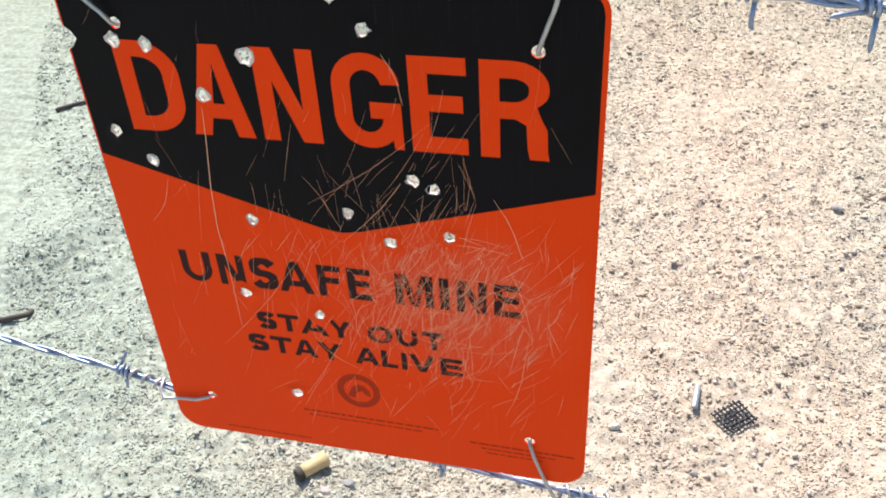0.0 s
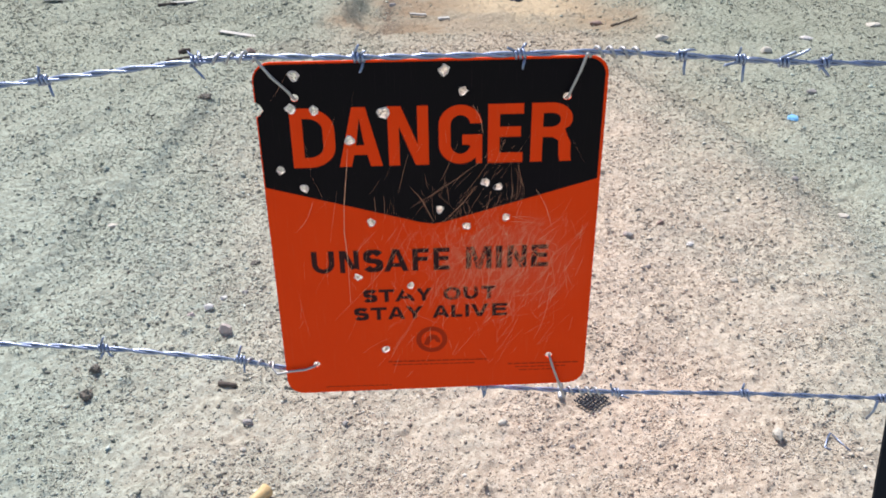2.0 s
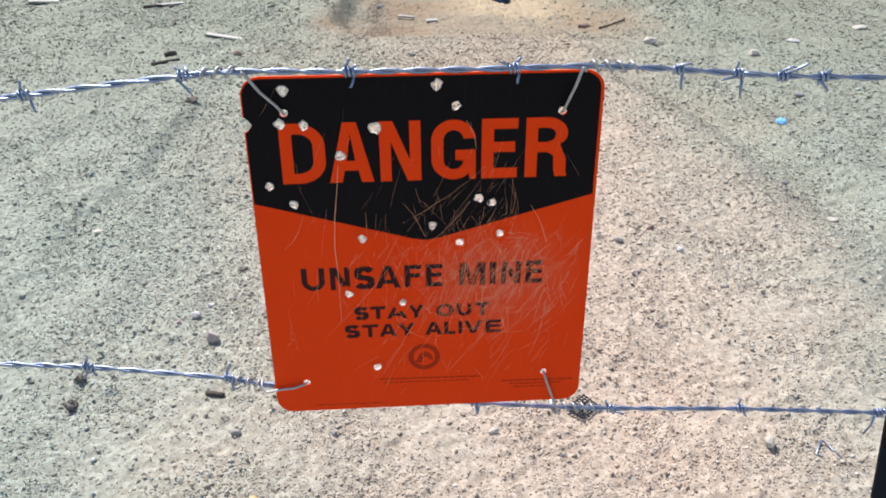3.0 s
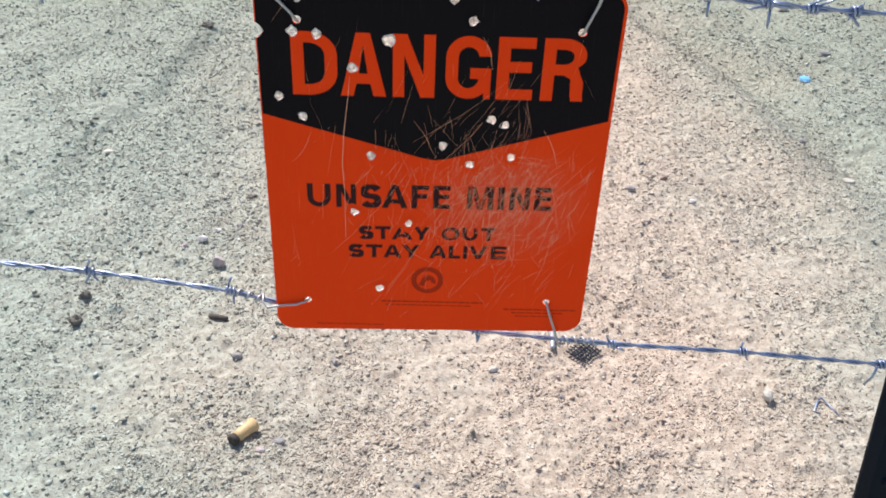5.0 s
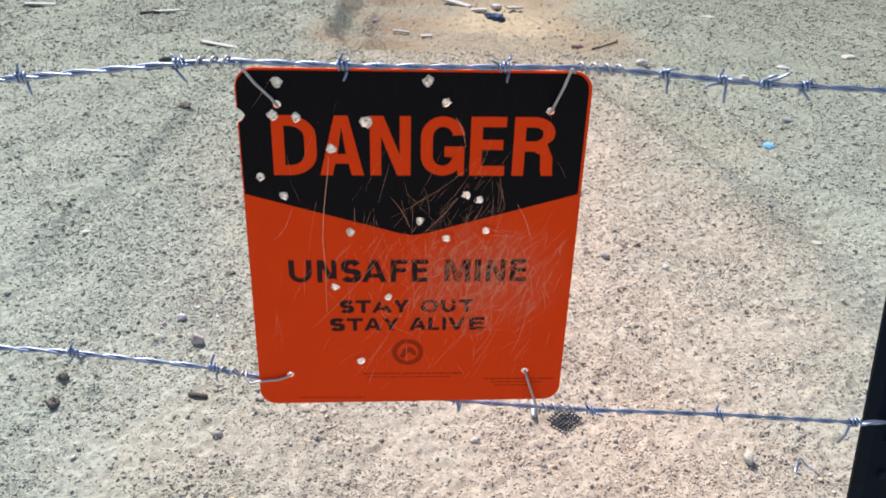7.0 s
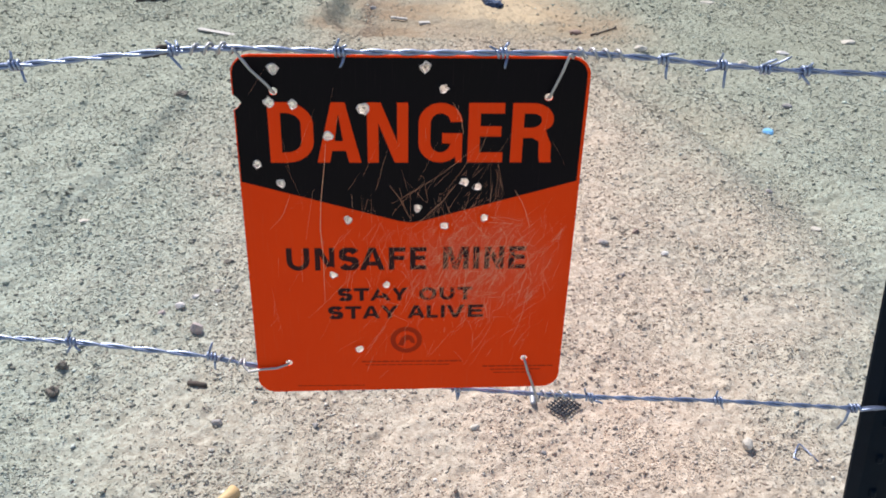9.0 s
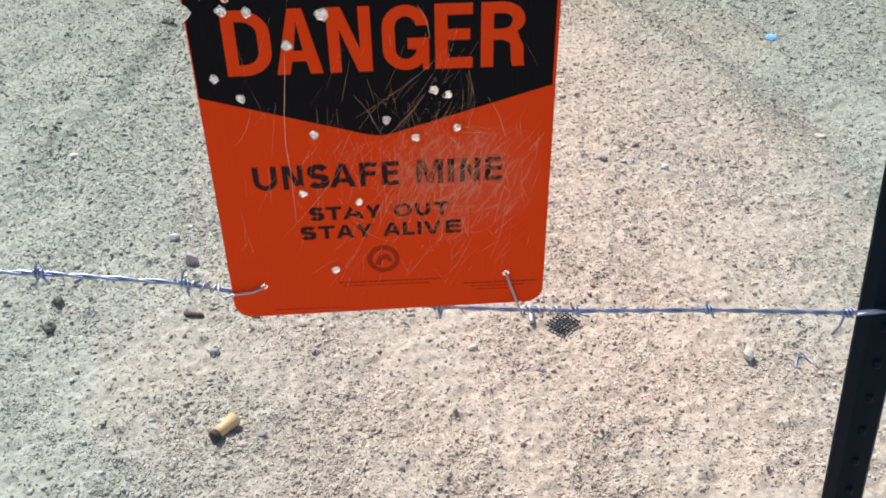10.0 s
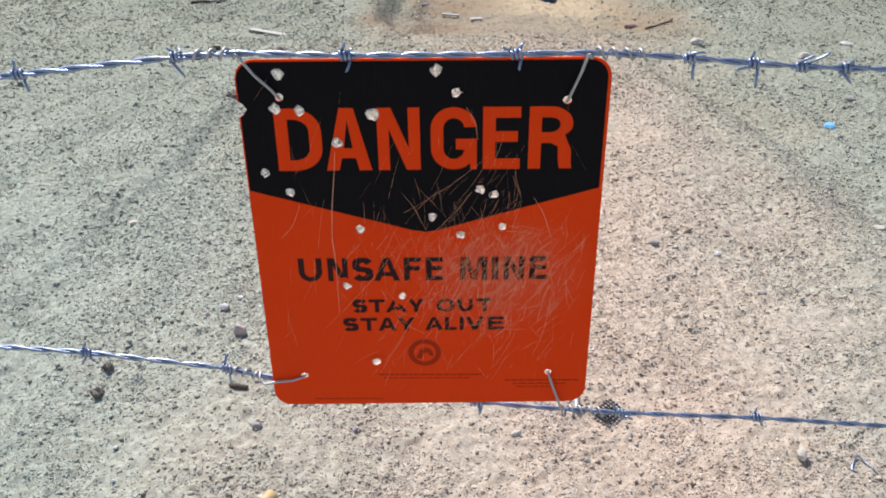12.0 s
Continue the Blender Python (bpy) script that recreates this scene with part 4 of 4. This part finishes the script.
# ---------------------------------------------------------------- things on the ground
def stone(x, y, size, mat, label, seed, squash=0.7, turn=0):
    bm = rock_bm(size, seed, squash, 3 if mat is CLOD else 2)
    if mat is CLOD:
        for v in bm.verts:
            v.co *= 1 + 0.5 * noise.noise(v.co * 130 + Vector((seed, 3, 1)))
    ob = part("stone", bm, mat)
    ob.matrix_basis = pose(x, y, gz(x, y) + size[2] * 0.22, 0, 0, turn)
    return tagged(ob, label, "stone", "stones on the ground")


for row in (
    (-0.498, 1.060, (0.033, 0.030, 0.040), PINK_ROCK, "pale pinkish grey stone lying on the soil", 1),
    (0.699, 0.614, (0.024, 0.032, 0.026), PALE_ROCK, "pale angular stone lying on the soil", 2),
    (-0.389, 0.712, (0.024, 0.020, 0.020), GREY_ROCK, "small round grey stone on the soil", 3),
    (0.147, 0.690, (0.024, 0.018, 0.016), PALE_ROCK, "small pale pinkish stone on the soil", 4),
    (1.285, 1.638, (0.044, 0.030, 0.014), PALE_ROCK, "flat pale stone sunk in the soil", 5),
    (-0.775, 0.925, (0.030, 0.028, 0.026), CLOD, "crumbly brown clod on the soil", 6),
    (-0.768, 0.835, (0.028, 0.028, 0.030), CLOD, "dark crumbly clod on the soil", 7),
    (0.578, 1.460, (0.024, 0.020, 0.020), GREY_ROCK, "small dark stone on the soil", 8),
    (0.682, 1.523, (0.024, 0.018, 0.019), ROCK, "small brown stone on the soil", 9),
    (0.801, 1.212, (0.026, 0.018, 0.014), PALE_ROCK, "small pale stone on the soil", 10),
    (-0.850, 2.600, (0.060, 0.040, 0.030), CLOD, "crumbly grey clod at the edge of a low bank", 11),
    (-0.768, 3.222, (0.050, 0.036, 0.030), ROCK, "dark brown stone on the soil", 12),
    (1.561, 3.134, (0.060, 0.050, 0.036), PALE_ROCK, "pale stone on the soil beyond the fence", 13),
    (1.135, 3.331, (0.065, 0.050, 0.040), PALE_ROCK, "pale stone near the pit's edge", 14),
    (0.020, 3.205, (0.040, 0.030, 0.026), GREY_ROCK, "dark stone near the pit's edge", 15),
    (1.711, 4.171, (0.090, 0.050, 0.020), PALE_ROCK, "pale flat stone on the far soil", 16),
    (-0.473, 1.380, (0.030, 0.020, 0.016), CLOD, "purplish crumbly clod on the soil", 17),
    (-0.940, 1.637, (0.034, 0.026, 0.010), PALE_ROCK, "whitish flat chip on the soil", 18),
    (-0.387, 0.634, (0.015, 0.013, 0.012), PALE_ROCK, "tiny white stone on the soil", 19),
    (1.220, 1.871, (0.030, 0.024, 0.022), GREY_ROCK, "dark stone on the soil beyond the fence", 20),
    (2.177, 3.431, (0.080, 0.060, 0.030), PALE_ROCK, "pale broad stone on the far soil", 21),
    (0.945, 3.957, (0.070, 0.050, 0.040), ROCK, "dark brown stone at the pit's rim", 22),
    (-0.560, 1.165, (0.030, 0.022, 0.018), WHITE_ROCK, "whitish chip beside a pinkish stone", 24),
    (-0.598, 1.130, (0.022, 0.018, 0.014), PINK_ROCK, "small pinkish chip beside a larger stone", 25),
    (-0.530, 1.205, (0.024, 0.018, 0.016), WHITE_ROCK, "small white chip on the soil", 26),
    (-0.478, 1.230, (0.020, 0.018, 0.016), GREY_ROCK, "small dark chip on the soil", 27),
    (0.282, 0.620, (0.016, 0.014, 0.012), GREY_ROCK, "small dark crumb of stone on the soil", 28),
    (-0.009, 0.383, (0.013, 0.012, 0.011), GREY_ROCK, "small dark crumb of stone on the soil", 29),
    (-0.270, 0.478, (0.026, 0.018, 0.014), GREY_ROCK, "grey clod beside the cartridge hull", 30),
    (-0.300, 0.455, (0.020, 0.016, 0.012), PINK_ROCK, "pinkish clod beside the cartridge hull", 31),
    (0.570, 1.472, (0.022, 0.018, 0.016), PINK_ROCK, "small purplish stone on the soil", 32),
    (0.596, 1.300, (0.018, 0.014, 0.012), GREY_ROCK, "small dark stone on the soil", 33),
    (0.735, 1.395, (0.024, 0.018, 0.015), WHITE_ROCK, "small white stone on the soil", 34),
    (1.808, 3.305, (0.070, 0.050, 0.030), WHITE_ROCK, "whitish flat stone on the far soil", 35),
    (1.572, 2.637, (0.050, 0.040, 0.024), GREY_ROCK, "grey stone on the soil beyond the fence", 36),
    (-0.185, 0.700, (0.014, 0.016, 0.014), GREY_ROCK, "small dark crumb of stone on the soil", 37),
    (-0.148, 4.396, (0.050, 0.040, 0.034), GREY_ROCK, "blue-grey stone in the pit", 23),
):
    stone(*row)


def stick(pts, radius, mat, name, label, category):
    pts = [(x, y, gz(x, y) + radius * 0.8 + h) for x, y, h in pts]
    bm = tube(bmesh.new(), pts, [radius * (1 - 0.25 * k / (len(pts) - 1)) for k in range(len(pts))], 8)
    return tagged(part(name, bm, mat, None, "", True), label, category, "litter on the ground")


def line(x0, y0, x1, y1, wob=0.0, lift=0.0, n=5, seed=0):
    rnd = random.Random(seed)
    return [(x0 + (x1 - x0) * k / (n - 1) + rnd.uniform(-wob, wob), y0 + (y1 - y0) * k / (n - 1) + rnd.uniform(-wob, wob), lift) for k in range(n)]


stick(line(-0.477, 0.855, -0.435, 0.840, 0.001), 0.0065, WOOD_DARK, "stick", "short dark weathered stick on the soil", "stick")
stick(line(-1.140, 3.150, -1.030, 3.225, 0.004), 0.009, WOOD_DARK, "stick", "thin dark stick on the far soil", "stick")
stick(line(-1.110, 3.275, -1.060, 3.300, 0.003), 0.014, WOOD_DARK, "stick", "short dark piece of wood on the far soil", "stick")
stick(line(-1.65, 1.67, -1.58, 1.735, 0.003), 0.007, WOOD_DARK, "stick", "dark twig on the soil", "stick")
stick([(-1.150, 0.742, 0.0), (-1.125, 0.755, 0.003), (-1.108, 0.775, 0.004), (-1.113, 0.797, 0.0)], 0.007, WOOD_DARK, "stick", "dark bent twig on the soil", "stick")
stick(line(1.000, 3.785, 1.172, 3.955, 0.025, 0.004, 7, 4), 0.006, WOOD_DARK, "twig", "crooked dark twig beside the pit", "twig")
stick(line(-1.400, 4.090, -1.310, 4.140, 0.003), 0.010, WOOD_DARK, "stick", "dark stick beside a bleached strip of wood", "stick")


def slat(x, y, size, turn, tilt, label):
    bm = bmesh.new()
    bmesh.ops.create_cube(bm, size=1)
    bmesh.ops.subdivide_edges(bm, edges=bm.edges[:], cuts=2)
    for v in bm.verts:
        v.co = Vector((v.co.x * size[0], v.co.y * size[1] * (1 + 0.25 * noise.noise(v.co * 3 + Vector((x, y, 0)))), v.co.z * size[2] * (0.55 + 0.3 * noise.noise(v.co * 4 + Vector((y, x, 2))))))
    ob = part("wood_piece", bm, WOOD_PALE)
    ob.matrix_basis = pose(x, y, gz(x, y) + size[2] * 0.6, 0, tilt, turn)
    return tagged(ob, label, "wood", "pieces of bleached wood")


slat(0.345, 4.84, (0.20, 0.050, 0.022), -38, 4, "broken bleached wood slat in the pit")
slat(0.470, 4.69, (0.10, 0.040, 0.025), -12, -5, "short broken bleached wood slat in the pit")
slat(0.580, 4.75, (0.05, 0.05, 0.035), 30, 0, "small bleached wood block in the pit")
slat(0.685, 4.69, (0.11, 0.030, 0.022), 32, 6, "bleached wood slat in the pit")
slat(-0.004, 4.18, (0.09, 0.02, 0.018), -8, 3, "small pale splinter of wood in the pit")
slat(0.135, 4.10, (0.06, 0.03, 0.020), 10, 0, "small pale chip of wood in the pit")
slat(-0.885, 3.570, (0.20, 0.030, 0.012), -24, 2, "bleached strip of wood on the soil")
slat(-1.275, 4.170, (0.14, 0.030, 0.014), 25, 2, "bleached strip of wood on the far soil")
slat(-1.985, 4.280, (0.16, 0.035, 0.014), 5, 2, "bleached strip of wood on the far soil")

# dark blue rag
bm = rock_bm((0.10, 0.12, 0.06), 31, 0.7, 3)
for v in bm.verts:
    v.co *= 1 + 0.45 * noise.noise(v.co * 60)
rag = part("rag", bm, NAVY)
rag.matrix_basis = pose(0.555, 4.53, gz(0.555, 4.53) + 0.012, 0, 0, 40)
tagged(rag, "crumpled dark blue rag lying in the pit", "rag")

# blue scrap
bm = rock_bm((0.060, 0.050, 0.014), 33, 0.7, 2)
scrap = part("plastic_scrap", bm, BLUE)
scrap.matrix_basis = pose(1.389, 2.345, gz(1.389, 2.345) + 0.008, 10, 6, 20)
tagged(scrap, "bright blue scrap of plastic on the soil", "plastic scrap")


def build_shell():
    """A spent yellow cartridge hull, burnt dark at one end."""
    a, b = Vector((-0.354, 0.467, 0)), Vector((-0.319, 0.515, 0))
    mid = (a + b) / 2
    ob = thing("cartridge_hull", (mid.x, mid.y, gz(mid.x, mid.y) + 0.0105), "spent yellow cartridge hull with a burnt end on the soil", "cartridge", turn=math.degrees(math.atan2(b.y - a.y, b.x - a.x)))
    bm = tube(bmesh.new(), [(-0.020, 0, 0), (-0.008, 0, 0.0004), (0.010, 0, 0), (0.027, 0, 0), (0.029, 0, 0)], [0.0112, 0.0112, 0.0120, 0.0142, 0.0120], 18)
    part("hull", bm, SHELL, ob, "faded yellow plastic hull", True)
    bm = tube(bmesh.new(), [(-0.031, 0, 0), (-0.0295, 0, 0), (-0.026, 0, 0), (-0.019, 0, 0)], [0.0098, 0.0122, 0.0114, 0.0114], 18)
    part("base", bm, SHELL_END, ob, "blackened cartridge base", True)


build_shell()


def build_screen():
    """A torn scrap of black woven screen."""
    ob = thing("screen_scrap", (0.346, 0.755, gz(0.346, 0.755) + 0.007), "torn scrap of black woven wire screen on the soil", "wire screen", turn=43)
    for axis, count, half in ((0, 8, 0.025), (1, 6, 0.032)):
        for k in range(count):
            bm = bmesh.new()
            o = (k - (count - 1) / 2) * 0.0082
            rnd = random.Random(axis * 40 + k)
            lo, hi = -half - rnd.uniform(-0.003, 0.003), half + rnd.uniform(-0.003, 0.003)
            pts = []
            for i in range(13):
                u = lo + (hi - lo) * i / 12
                x, y = (o, u) if axis == 0 else (u, o)
                pts.append((x, y, 0.0008 * math.sin(i * 2.6 + math.pi * k) + 0.005 * math.sin(x * 40 + 1) * math.sin(y * 38)))
            tube(bm, pts, 0.0019, 5)
            part("screen_wire", bm, MESH_BLACK, ob)


build_screen()

# grey metal rod
rz = max(gz(0.281, y) for y in (0.765, 0.79, 0.82)) + 0.004
bm = tube(bmesh.new(), [(0.278, 0.756, rz - 0.001), (0.278, 0.758, rz), (0.283, 0.812, rz + 0.001), (0.283, 0.814, rz)], [0.0048, 0.0058, 0.0058, 0.0048], 12)
tagged(part("metal_rod", bm, LEAD, None, "", True), "short dull grey metal rod on the soil", "metal rod", "litter on the ground")
# bent bright wire
pts = [(0.796, 0.578), (0.787, 0.586), (0.803, 0.612), (0.813, 0.624), (0.817, 0.622), (0.824, 0.600), (0.833, 0.574)]
lie = max(gz(x, y) for x, y in pts) + 0.002
bm = tube(bmesh.new(), [(x, y, lie + 0.002 * (k == 3)) for k, (x, y) in enumerate(pts)], 0.0017, 7)
tagged(part("bent_wire", bm, GALVANISED, None, "", True), "bent offcut of bright fence wire on the soil", "wire offcut", "litter on the ground")
